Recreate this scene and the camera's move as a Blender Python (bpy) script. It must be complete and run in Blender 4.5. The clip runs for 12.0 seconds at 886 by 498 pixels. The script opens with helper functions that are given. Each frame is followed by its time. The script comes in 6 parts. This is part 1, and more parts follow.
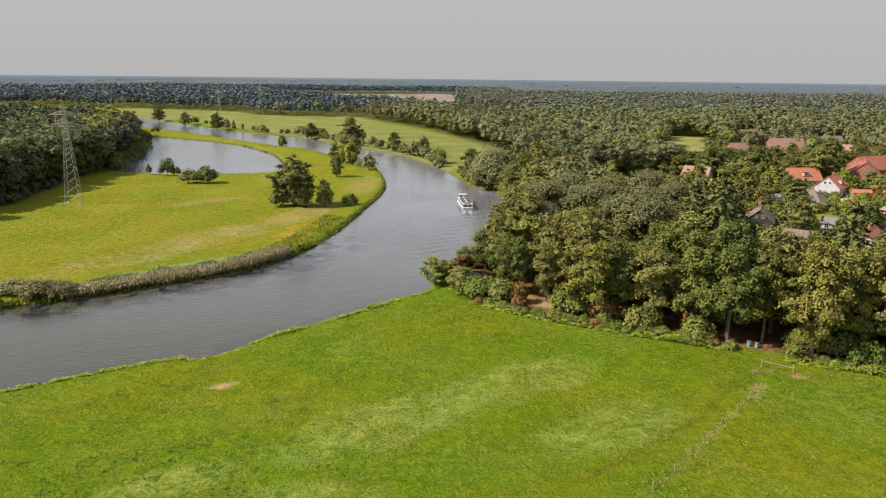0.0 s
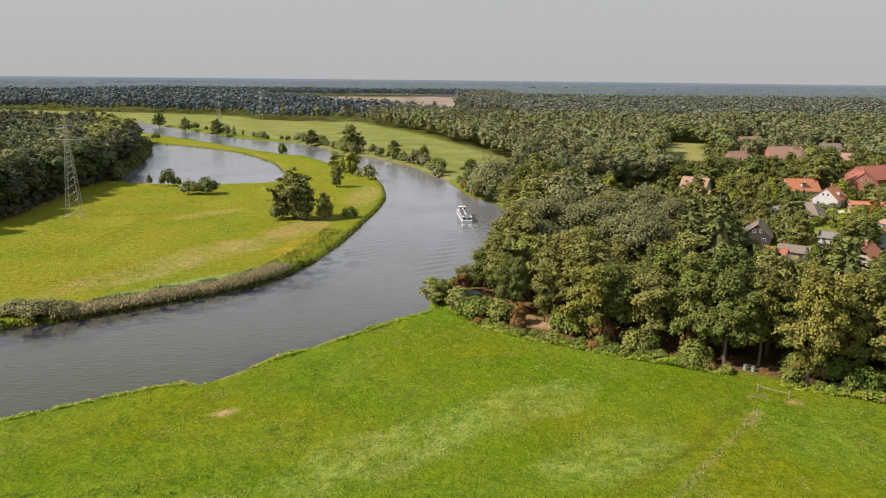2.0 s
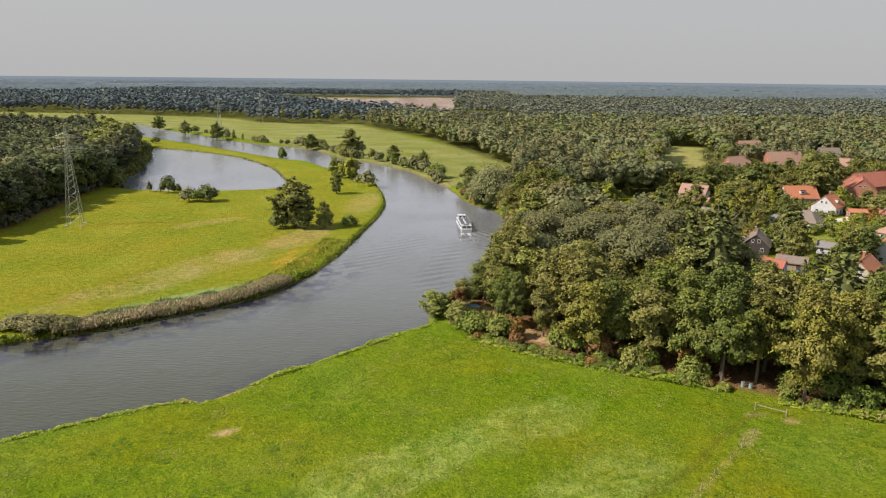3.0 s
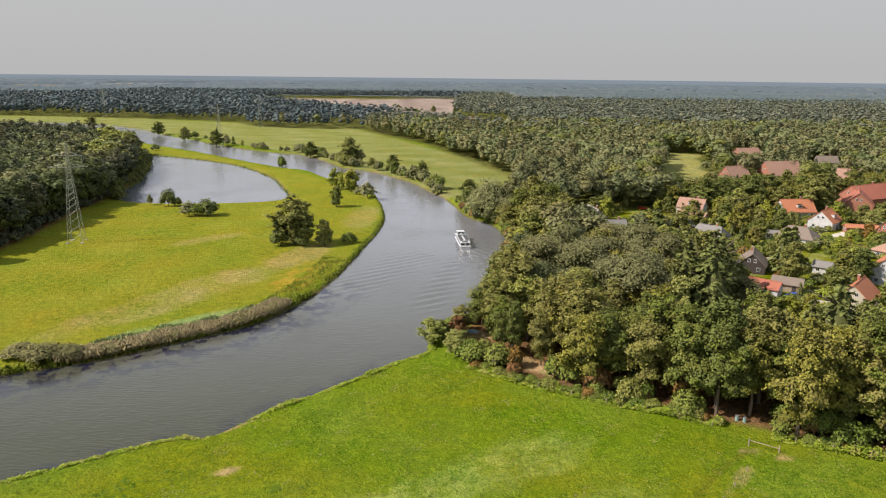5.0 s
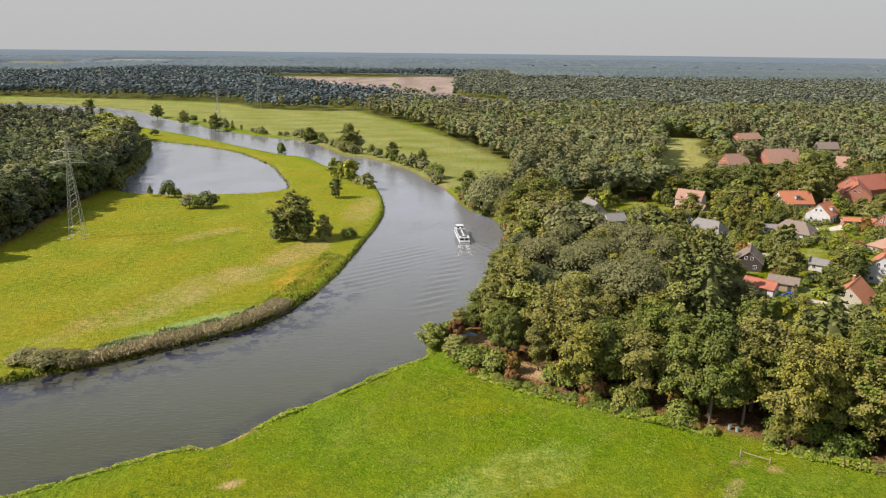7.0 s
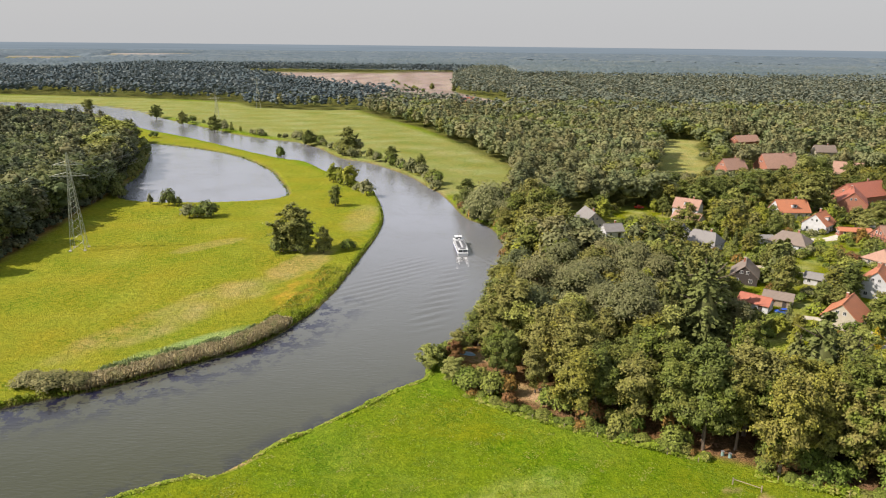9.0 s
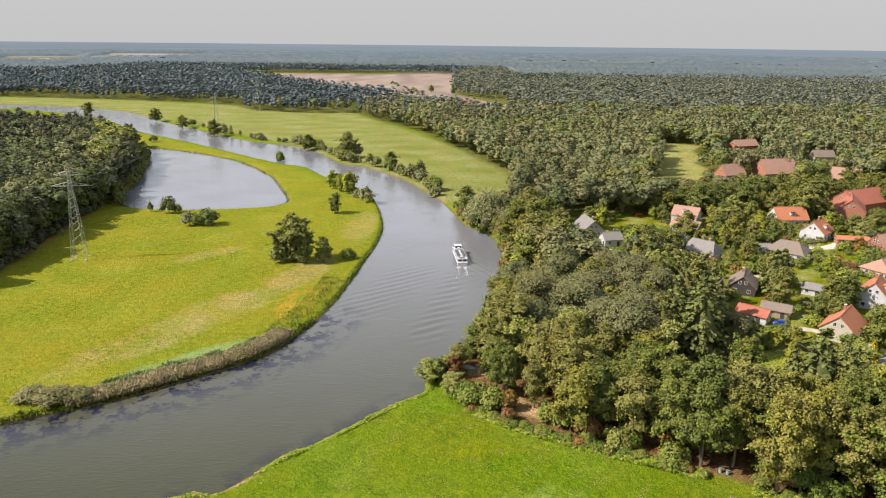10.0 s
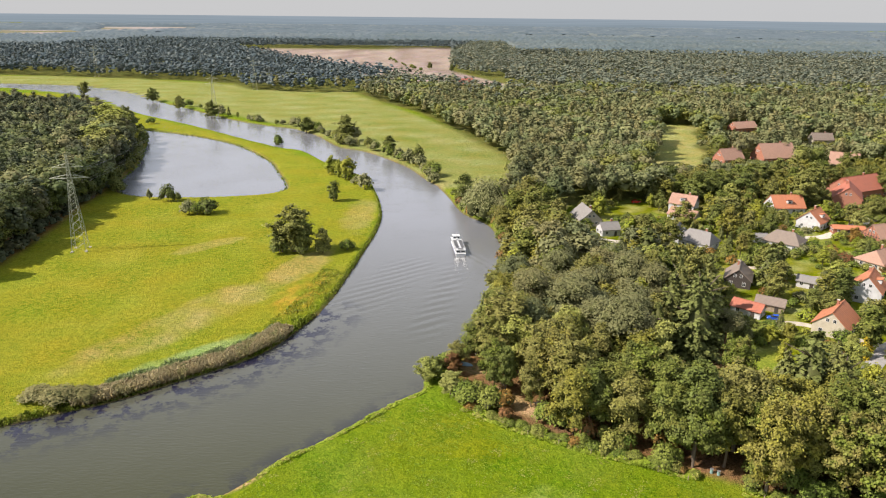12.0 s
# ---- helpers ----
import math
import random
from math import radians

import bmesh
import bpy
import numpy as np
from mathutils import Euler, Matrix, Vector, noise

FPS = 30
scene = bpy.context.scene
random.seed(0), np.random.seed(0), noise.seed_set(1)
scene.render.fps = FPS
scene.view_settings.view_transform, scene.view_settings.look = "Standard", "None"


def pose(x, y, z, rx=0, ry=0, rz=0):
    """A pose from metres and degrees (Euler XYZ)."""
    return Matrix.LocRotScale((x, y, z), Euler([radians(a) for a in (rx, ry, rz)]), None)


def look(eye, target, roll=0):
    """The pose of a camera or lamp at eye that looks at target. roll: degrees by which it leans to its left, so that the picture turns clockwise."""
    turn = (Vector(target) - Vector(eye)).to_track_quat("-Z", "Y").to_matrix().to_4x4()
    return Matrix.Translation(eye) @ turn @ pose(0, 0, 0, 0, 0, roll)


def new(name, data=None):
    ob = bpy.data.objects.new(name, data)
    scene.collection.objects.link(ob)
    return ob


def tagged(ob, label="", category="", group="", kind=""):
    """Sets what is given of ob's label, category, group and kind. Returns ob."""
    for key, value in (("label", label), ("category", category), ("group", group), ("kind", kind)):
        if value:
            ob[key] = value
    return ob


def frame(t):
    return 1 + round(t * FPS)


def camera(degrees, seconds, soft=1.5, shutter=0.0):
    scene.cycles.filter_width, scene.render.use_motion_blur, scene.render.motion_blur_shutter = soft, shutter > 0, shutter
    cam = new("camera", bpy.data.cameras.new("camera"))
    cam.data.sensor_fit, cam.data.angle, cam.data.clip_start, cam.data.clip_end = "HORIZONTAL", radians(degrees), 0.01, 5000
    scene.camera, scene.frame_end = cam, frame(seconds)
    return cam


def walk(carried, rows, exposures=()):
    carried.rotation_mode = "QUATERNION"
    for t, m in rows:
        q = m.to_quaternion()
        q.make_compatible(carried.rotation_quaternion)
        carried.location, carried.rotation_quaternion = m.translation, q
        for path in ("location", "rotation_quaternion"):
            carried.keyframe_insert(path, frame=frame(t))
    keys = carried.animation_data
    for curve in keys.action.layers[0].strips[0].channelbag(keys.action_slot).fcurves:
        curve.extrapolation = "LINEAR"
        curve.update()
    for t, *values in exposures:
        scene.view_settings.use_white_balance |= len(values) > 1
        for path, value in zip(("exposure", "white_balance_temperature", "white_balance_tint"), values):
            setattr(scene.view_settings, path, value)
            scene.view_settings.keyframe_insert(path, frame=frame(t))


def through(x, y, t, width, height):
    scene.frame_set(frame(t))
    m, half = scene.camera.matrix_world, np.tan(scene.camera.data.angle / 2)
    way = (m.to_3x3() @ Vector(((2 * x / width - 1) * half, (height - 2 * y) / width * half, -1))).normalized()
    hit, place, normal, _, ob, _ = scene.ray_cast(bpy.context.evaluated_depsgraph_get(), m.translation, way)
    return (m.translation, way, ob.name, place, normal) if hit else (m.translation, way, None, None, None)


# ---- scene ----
cam = camera(65.1, 12.0, 1.1)
PATH = [
    (0, (0.333, -0.703, 45.024), (0.291, 1.237, 44.541), 0.62),
    (0.5, (0.421, -0.682, 46.082), (0.379, 1.258, 45.598), 0.62),
    (1, (0.459, -0.65, 47.07), (0.417, 1.291, 46.587), 0.62),
    (1.5, (0.474, -0.784, 48.218), (0.432, 1.157, 47.736), 0.62),
    (2, (0.461, -0.711, 49.244), (0.419, 1.23, 48.764), 0.62),
    (2.5, (0.473, -0.75, 50.808), (0.432, 1.191, 50.327), 0.62),
    (3, (0.466, -0.642, 52.529), (0.425, 1.299, 52.048), 0.62),
    (3.5, (0.556, -0.664, 54.287), (0.515, 1.277, 53.807), 0.62),
    (5.5, (0.628, -0.607, 61.03), (0.589, 1.331, 60.537), 0.62),
    (6, (0.701, -0.596, 62.711), (0.661, 1.337, 62.199), 0.62),
    (6.5, (0.756, -0.58, 64.489), (0.718, 1.348, 63.957), 0.62),
    (7, (0.741, -0.449, 66.114), (0.703, 1.473, 65.564), 0.62),
    (9, (0.809, -0.454, 73.155), (0.774, 1.463, 72.586), 0.62),
    (9.5, (0.773, -0.418, 74.926), (0.739, 1.499, 74.357), 0.62),
    (10, (0.678, -0.331, 76.81), (0.645, 1.585, 76.24), 0.62),
    (10.5, (0.635, -0.309, 78.356), (0.603, 1.604, 77.772), 0.62),
    (11, (0.721, -0.316, 80.044), (0.69, 1.587, 79.429), 0.62),
    (11.5, (0.715, -0.22, 81.804), (0.686, 1.674, 81.163), 0.62),
    (12, (0.703, -0.135, 83.154), (0.675, 1.759, 82.514), 0.62),
]
walk(cam, [(t, look(eye, target, roll)) for t, eye, target, roll in PATH], [(0, 0.41), (5.5, 0.46), (9, 0.61), (12, 0.74)])

# ---- world and sun ----
SUN_ELEV, SUN_AZ = 42.5, 257.0          # degrees; azimuth clockwise from +y (ahead)
world = bpy.data.worlds.new("sky")
scene.world = world
world.use_nodes = True
wn, wl = world.node_tree.nodes, world.node_tree.links
sky = wn.new("ShaderNodeTexSky")
sky.sky_type, sky.sun_disc = "NISHITA", False
sky.sun_elevation, sky.sun_rotation = radians(SUN_ELEV), radians(SUN_AZ)
sky.dust_density = 4.0
dim = wn.new("ShaderNodeVectorMath")
dim.operation = "SCALE"
dim.inputs["Scale"].default_value = 0.07
wl.new(sky.outputs[0], dim.inputs[0])
veil = wn.new("ShaderNodeMixRGB")        # thin even cloud veil over the blue
veil.inputs[0].default_value = 0.85
up = wn.new("ShaderNodeSeparateXYZ")       # grey haze at the skyline, brighter above it, bluer overhead
wl.new(wn.new("ShaderNodeTexCoord").outputs["Generated"], up.inputs[0])
rise = wn.new("ShaderNodeValToRGB")
rise.color_ramp.elements[0].position, rise.color_ramp.elements[0].color = 0.108, (0.408, 0.407, 0.414, 1)
rise.color_ramp.elements[1].position, rise.color_ramp.elements[1].color = 0.18, (0.72, 0.755, 0.85, 1)
rise.color_ramp.elements.new(0.62).color = (0.345, 0.375, 0.43, 1)
wl.new(up.outputs[2], rise.inputs[0])
wl.new(rise.outputs[0], veil.inputs[2])
wl.new(dim.outputs[0], veil.inputs[1])
land = wn.new("ShaderNodeValToRGB")         # flat far country, beyond the modelled land, below the skyline; its haze is painted in
land.color_ramp.elements[0].position, land.color_ramp.elements[0].color = 0.0, (0.105, 0.135, 0.155, 1)
land.color_ramp.elements[1].position, land.color_ramp.elements[1].color = 1.0, (0.185, 0.220, 0.255, 1)
drop = wn.new("ShaderNodeMapRange")
drop.inputs[1].default_value, drop.inputs[2].default_value = -0.034, -0.0032
wl.new(up.outputs[2], drop.inputs[0])
strip = wn.new("ShaderNodeTexNoise")
strip.inputs["Scale"].default_value, strip.inputs["Detail"].default_value = 6.0, 4.0
flat = wn.new("ShaderNodeVectorMath")
flat.operation, flat.inputs[1].default_value = "MULTIPLY", (1.0, 1.0, 90.0)
wl.new(up.inputs[0].links[0].from_socket, flat.inputs[0])
wl.new(flat.outputs[0], strip.inputs["Vector"])
belt = wn.new("ShaderNodeMath")
belt.operation, belt.use_clamp = "MULTIPLY_ADD", True
belt.inputs[1].default_value = 1.1
wl.new(strip.outputs["Fac"], belt.inputs[0])
lift = wn.new("ShaderNodeMath")
lift.operation, lift.inputs[1].default_value = "SUBTRACT", 0.55
wl.new(drop.outputs[0], lift.inputs[0])
wl.new(lift.outputs[0], belt.inputs[2])
wl.new(belt.outputs[0], land.inputs[0])
edge = wn.new("ShaderNodeMapRange")
edge.inputs[1].default_value, edge.inputs[2].default_value = -0.0043, -0.0037
wl.new(up.outputs[2], edge.inputs[0])
air = wn.new("ShaderNodeMixRGB")
wl.new(edge.outputs[0], air.inputs[0])
wl.new(land.outputs[0], air.inputs[1])
wl.new(veil.outputs[0], air.inputs[2])
wl.new(air.outputs[0], wn["Background"].inputs["Color"])
wn["Background"].inputs["Strength"].default_value = 1.0

sun_data = bpy.data.lights.new("sun", "SUN")
sun_data.energy, sun_data.angle, sun_data.color = 5.0, radians(0.6), (1.0, 0.885, 0.79)
sun = new("sun", sun_data)
az, el = radians(SUN_AZ), radians(SUN_ELEV)
sun_from = Vector((math.sin(az) * math.cos(el), math.cos(az) * math.cos(el), math.sin(el)))
sun.matrix_world = look(sun_from * 100, (0, 0, 0))


# ---- materials ----
class Nodes:
    """Short hand for building one material's node tree."""

    def __init__(self, name, rough=0.7, spec=0.3):
        self.mat = bpy.data.materials.new(name)
        self.mat.use_nodes = True
        self.n, self.l = self.mat.node_tree.nodes, self.mat.node_tree.links
        self.out, self.bsdf = self.n["Material Output"], self.n["Principled BSDF"]
        self.bsdf.inputs["Roughness"].default_value = rough
        self.bsdf.inputs["Specular IOR Level"].default_value = spec

    def put(self, socket, value):
        if isinstance(value, bpy.types.NodeSocket):
            self.l.new(value, socket)
        elif isinstance(value, tuple):
            socket.default_value = (*value, 1)[:4] if len(socket.default_value) == 4 else value[:3]
        else:
            socket.default_value = value

    def place(self):
        return self.n.new("ShaderNodeNewGeometry").outputs["Position"]

    def local(self):
        return self.n.new("ShaderNodeTexCoord").outputs["Object"]

    def noise(self, vector, scale, detail=3.0, rough=0.55, squash=None):
        if squash:
            m = self.n.new("ShaderNodeMapping")
            m.inputs["Scale"].default_value = squash
            self.l.new(vector, m.inputs["Vector"])
            vector = m.outputs[0]
        t = self.n.new("ShaderNodeTexNoise")
        self.l.new(vector, t.inputs["Vector"])
        t.inputs["Scale"].default_value, t.inputs["Detail"].default_value, t.inputs["Roughness"].default_value = scale, detail, rough
        return t.outputs["Fac"]

    def voronoi(self, vector, scale, feature="F1"):
        t = self.n.new("ShaderNodeTexVoronoi")
        t.feature = feature
        self.l.new(vector, t.inputs["Vector"])
        t.inputs["Scale"].default_value = scale
        return t.outputs["Distance"]

    def math(self, kind, a, b=0.0, clamp=False):
        m = self.n.new("ShaderNodeMath")
        m.operation, m.use_clamp = kind, clamp
        self.put(m.inputs[0], a)
        self.put(m.inputs[1], b)
        return m.outputs[0]

    def span(self, value, lo, hi, to_lo=0.0, to_hi=1.0):
        m = self.n.new("ShaderNodeMapRange")
        self.put(m.inputs[0], value)
        for i, v in enumerate((lo, hi, to_lo, to_hi)):
            m.inputs[i + 1].default_value = v
        return m.outputs[0]

    def mix(self, fac, a, b, kind="MIX"):
        m = self.n.new("ShaderNodeMixRGB")
        m.blend_type = kind
        self.put(m.inputs[0], fac)
        self.put(m.inputs[1], a)
        self.put(m.inputs[2], b)
        return m.outputs[0]

    def ramp(self, fac, stops):
        r = self.n.new("ShaderNodeValToRGB")
        e = r.color_ramp.elements
        while len(e) < len(stops):
            e.new(0.5)
        for el_, (p, c) in zip(e, stops):
            el_.position, el_.color = p, (*c, 1)
        self.l.new(fac, r.inputs[0])
        return r.outputs[0]

    def attr(self, name, out="Fac"):
        a = self.n.new("ShaderNodeAttribute")
        a.attribute_name = name
        return a.outputs[out]

    def bump(self, height, strength=0.4, distance=0.1):
        b = self.n.new("ShaderNodeBump")
        b.inputs["Strength"].default_value, b.inputs["Distance"].default_value = strength, distance
        self.l.new(height, b.inputs["Height"])
        self.l.new(b.outputs[0], self.bsdf.inputs["Normal"])

    def colour(self, value):
        self.put(self.bsdf.inputs["Base Color"], value)
        return self


def plain(name, rgb, rough=0.7, scale=3.0, vary=0.18, metal=0.0, bump=0.15):
    """A painted or mineral surface: two scales of mottling and fine relief."""
    k = Nodes(name, rough)
    p = k.local()
    a, b = k.noise(p, scale), k.noise(p, scale * 9, 4)
    v = k.math("ADD", k.span(a, 0.3, 0.7, 1 - vary, 1 + vary * 0.6), k.span(b, 0.3, 0.7, -vary * 0.4, vary * 0.4))
    k.colour(k.mix(1.0, rgb, k.mix(1.0, (1, 1, 1), v, "MULTIPLY"), "MULTIPLY"))
    k.bsdf.inputs["Metallic"].default_value = metal
    k.bump(b, bump, 0.02)
    return k.mat


def leafy(name, stops, bright=(0.8, 1.6), through=0.12, rough=0.6):
    """Foliage: one hue for each tree, each leaf clump a little lighter or darker, light partly shining through."""
    k = Nodes(name, rough, 0.08)
    info = k.n.new("ShaderNodeObjectInfo").outputs["Random"]
    fac = k.math("FRACT", k.math("ADD", info, k.attr("tint")))
    isle = k.n.new("ShaderNodeNewGeometry").outputs["Random Per Island"]
    patch = k.noise(k.place(), 0.35, 2)
    base = k.ramp(k.math("ADD", fac, k.span(patch, 0.3, 0.7, -0.10, 0.10), True), stops)
    col = k.mix(1.0, base, k.mix(1.0, (1, 1, 1), k.span(isle, 0, 1, *bright), "MULTIPLY"), "MULTIPLY")
    k.colour(col)
    tr = k.n.new("ShaderNodeBsdfTranslucent")
    k.l.new(col, tr.inputs["Color"])
    ms = k.n.new("ShaderNodeMixShader")
    ms.inputs[0].default_value = through
    k.l.new(k.bsdf.outputs[0], ms.inputs[1])
    k.l.new(tr.outputs[0], ms.inputs[2])
    k.l.new(ms.outputs[0], k.out.inputs["Surface"])
    return k.mat


BROAD = leafy("broadleaf foliage", [(0.0, (0.104, 0.127, 0.026)), (0.18, (0.141, 0.147, 0.035)), (0.36, (0.178, 0.169, 0.053)), (0.5, (0.137, 0.137, 0.029)),
                                    (0.66, (0.191, 0.181, 0.033)), (0.80, (0.167, 0.149, 0.046)), (0.9, (0.122, 0.152, 0.024)), (1.0, (0.100, 0.117, 0.031))], (0.75, 1.6))
DARKLEAF = leafy("dark broadleaf foliage", [(0.0, (0.089, 0.111, 0.028)), (0.5, (0.122, 0.137, 0.035)), (1.0, (0.155, 0.157, 0.043))])
WILLOW = leafy("willow foliage", [(0.0, (0.211, 0.233, 0.056)), (0.5, (0.233, 0.237, 0.074)), (1.0, (0.222, 0.240, 0.050))])
SILVER = leafy("silver willow foliage", [(0.0, (0.172, 0.180, 0.078)), (1.0, (0.208, 0.206, 0.100))], (0.85, 1.35))
YELLOW = leafy("yellow green foliage", [(0.0, (0.185, 0.220, 0.030)), (1.0, (0.235, 0.240, 0.036))])
GOLD = leafy("golden needles", [(0.0, (0.336, 0.264, 0.024)), (1.0, (0.288, 0.240, 0.024))], through=0.1)
RUST = leafy("autumn foliage", [(0.0, (0.160, 0.096, 0.032)), (0.5, (0.208, 0.128, 0.032)), (1.0, (0.136, 0.068, 0.032))])
PINE = leafy("pine needles", [(0.0, (0.105, 0.121, 0.055)), (0.5, (0.138, 0.143, 0.064)), (1.0, (0.174, 0.161, 0.070))], (0.95, 1.4), 0.12)
SPRUCE = leafy("spruce needles", [(0.0, (0.100, 0.118, 0.036)), (1.0, (0.145, 0.152, 0.046))], (0.7, 1.7), 0.08)
# far woods: the blue haze of distance is put into their leaf colours
HAZYWOOD = leafy("hazy far mixed woods", [(0.0, (0.109, 0.131, 0.100)), (0.4, (0.133, 0.152, 0.112)), (0.8, (0.160, 0.169, 0.117)), (1.0, (0.190, 0.188, 0.114))], (0.98, 1.14), 0.12)
HAZYSKYLINE = leafy("hazy blue conifers", [(0.0, (0.078, 0.104, 0.122)), (0.45, (0.098, 0.126, 0.142)), (0.8, (0.118, 0.144, 0.152)), (1.0, (0.140, 0.160, 0.156))], (0.97, 1.05), 0.05)
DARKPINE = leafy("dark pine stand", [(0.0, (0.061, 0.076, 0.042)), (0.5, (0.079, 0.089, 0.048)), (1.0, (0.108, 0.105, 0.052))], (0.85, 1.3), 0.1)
HAZYPINE = leafy("hazy far dark pines", [(0.0, (0.067, 0.093, 0.103)), (0.5, (0.086, 0.112, 0.117)), (1.0, (0.122, 0.139, 0.129))], (0.98, 1.14), 0.08)
DARKGRASS = leafy("dark green sedge", [(0.0, (0.10, 0.185, 0.02)), (1.0, (0.13, 0.215, 0.03))], (0.9, 1.5), 0.5)
# crown cores, with the shade between the leaves put into their colour
INNER = leafy("crown core with inner shade", [(0.0, (0.070, 0.078, 0.028)), (1.0, (0.095, 0.100, 0.036))], (0.8, 1.2), 0.0)
HEDGE = leafy("hedge leaves", [(0.0, (0.100, 0.137, 0.025)), (0.5, (0.137, 0.167, 0.032)), (1.0, (0.170, 0.174, 0.043))])
# oak leaves coloured dark to stand for the left wood's shaded side
SHADEOAK = leafy("shaded oak leaves", [(0.0, (0.072, 0.094, 0.036)), (0.6, (0.096, 0.112, 0.042)), (1.0, (0.132, 0.134, 0.050))], (0.9, 1.35), 0.15)
WOODLEAF = leafy("woodland leaves", [(0.0, (0.112, 0.138, 0.058)), (0.4, (0.142, 0.158, 0.070)), (0.7, (0.176, 0.179, 0.080)), (0.85, (0.168, 0.155, 0.076)), (1.0, (0.129, 0.151, 0.064))], (1.05, 1.3), 0.12)
SCRUBLEAF = leafy("willow scrub leaves", [(0.0, (0.150, 0.142, 0.058)), (1.0, (0.185, 0.172, 0.075))])
REED = leafy("reed stalks", [(0.0, (0.46, 0.41, 0.22)), (0.6, (0.54, 0.45, 0.27)), (1.0, (0.42, 0.41, 0.18))], (1.1, 1.5), 0.6)
TUFT = leafy("rank grass", [(0.0, (0.145, 0.225, 0.022)), (0.5, (0.19, 0.25, 0.026)), (1.0, (0.26, 0.27, 0.07))], (0.85, 1.45), 0.5)
BARK = plain("bark", (0.14, 0.11, 0.08), 0.9, 4.0, 0.35, bump=0.6)
PINEBARK = plain("pine bark", (0.22, 0.12, 0.07), 0.9, 4.0, 0.35, bump=0.6)
STEEL = plain("galvanised lattice steel", (0.33, 0.345, 0.27), 0.5, 1.0, 0.15, metal=0.1)
WIRE = plain("cable", (0.18, 0.18, 0.18), 0.5, 1.0, 0.1, metal=0.5)


# ---- mesh helpers ----
def mesh_of(name, verts, faces, mats, index=None, smooth=False, tint=None, colour=None, normals=None):
    """A mesh from arrays: verts (n, 3), faces (m, 3) or (m, 4)."""
    verts, faces = np.asarray(verts, np.float32), np.asarray(faces, np.int32)
    me = bpy.data.meshes.new(name)
    k = faces.shape[1]
    me.vertices.add(len(verts))
    me.vertices.foreach_set("co", verts.ravel())
    me.loops.add(faces.size)
    me.loops.foreach_set("vertex_index", faces.ravel())
    me.polygons.add(len(faces))
    me.polygons.foreach_set("loop_start", np.arange(0, faces.size, k, dtype=np.int32))
    if index is not None:
        me.polygons.foreach_set("material_index", np.asarray(index, np.int32))
    me.polygons.foreach_set("use_smooth", np.full(len(faces), smooth))
    for m in mats:
        me.materials.append(m)
    if tint is not None:
        me.attributes.new("tint", "FLOAT", "POINT").data.foreach_set("value", np.asarray(tint, np.float32))
    if colour is not None:
        me.attributes.new("cover", "FLOAT_COLOR", "POINT").data.foreach_set("color", np.asarray(colour, np.float32).ravel())
    me.update(calc_edges=True)
    if normals is not None:
        me.attributes.new("custom_normal", "FLOAT_VECTOR", "POINT").data.foreach_set("vector", np.asarray(normals, np.float32).ravel())
    return me


def part(name, bm, material, parent, label=""):
    """Links a bmesh as one mesh object under a thing or a part."""
    me = bpy.data.meshes.new(name)
    bm.to_mesh(me)
    bm.free()
    me.materials.append(material)
    ob = new(name, me)
    ob.parent = parent
    return tagged(ob, label)


def thing(name, m, label, category, group=""):
    ob = new(name)
    ob.empty_display_size = 0.5
    ob.matrix_basis = m
    return tagged(ob, label, category, group)


def add_box(bm, size, at=(0, 0, 0), turn=(0, 0, 0), bevel=0.0):
    got = bmesh.ops.create_cube(bm, size=1.0, matrix=pose(*at, *turn) @ Matrix.Diagonal((*size, 1)))
    if bevel:
        edges = list({e for v in got["verts"] for e in v.link_edges})
        bmesh.ops.bevel(bm, geom=edges, offset=bevel, segments=1, affect="EDGES")
    return bm


def box(size, at=(0, 0, 0), turn=(0, 0, 0), bevel=0.0):
    return add_box(bmesh.new(), size, at, turn, bevel)


def add_bar(bm, a, b, r=0.05, r2=None, sides=6):
    a, b = Vector(a), Vector(b)
    m = Matrix.Translation((a + b) / 2) @ (b - a).to_track_quat("Z", "Y").to_matrix().to_4x4()
    bmesh.ops.create_cone(bm, cap_ends=True, segments=sides, radius1=r, radius2=r if r2 is None else r2, depth=(b - a).length, matrix=m)
    return bm


def prism(outline, y0, y1):
    """A solid with the outline (x, z) drawn out along y."""
    bm = bmesh.new()
    a = [bm.verts.new((x, y0, z)) for x, z in outline]
    b = [bm.verts.new((x, y1, z)) for x, z in outline]
    n = len(outline)
    bm.faces.new(a)
    bm.faces.new(b[::-1])
    for i in range(n):
        bm.faces.new((a[i], b[i], b[(i + 1) % n], a[(i + 1) % n]))
    bmesh.ops.recalc_face_normals(bm, faces=bm.faces)
    return bm


# ---- plan: banks, woods, fields ----
def spline(points, closed=False, step=10):
    """A smooth line through a few control points (Catmull-Rom)."""
    p = np.array(points, float)
    n = len(p)
    got = []
    for i in range(n if closed else n - 1):
        q = [p[(i + j) % n] if closed else p[min(max(i + j, 0), n - 1)] for j in (-1, 0, 1, 2)]
        for t in np.linspace(0, 1, step, endpoint=False):
            got.append(0.5 * (2 * q[1] + (q[2] - q[0]) * t + (2 * q[0] - 5 * q[1] + 4 * q[2] - q[3]) * t * t + (3 * q[1] - q[0] - 3 * q[2] + q[3]) * t ** 3))
    if not closed:
        got.append(p[-1])
    return np.array(got)


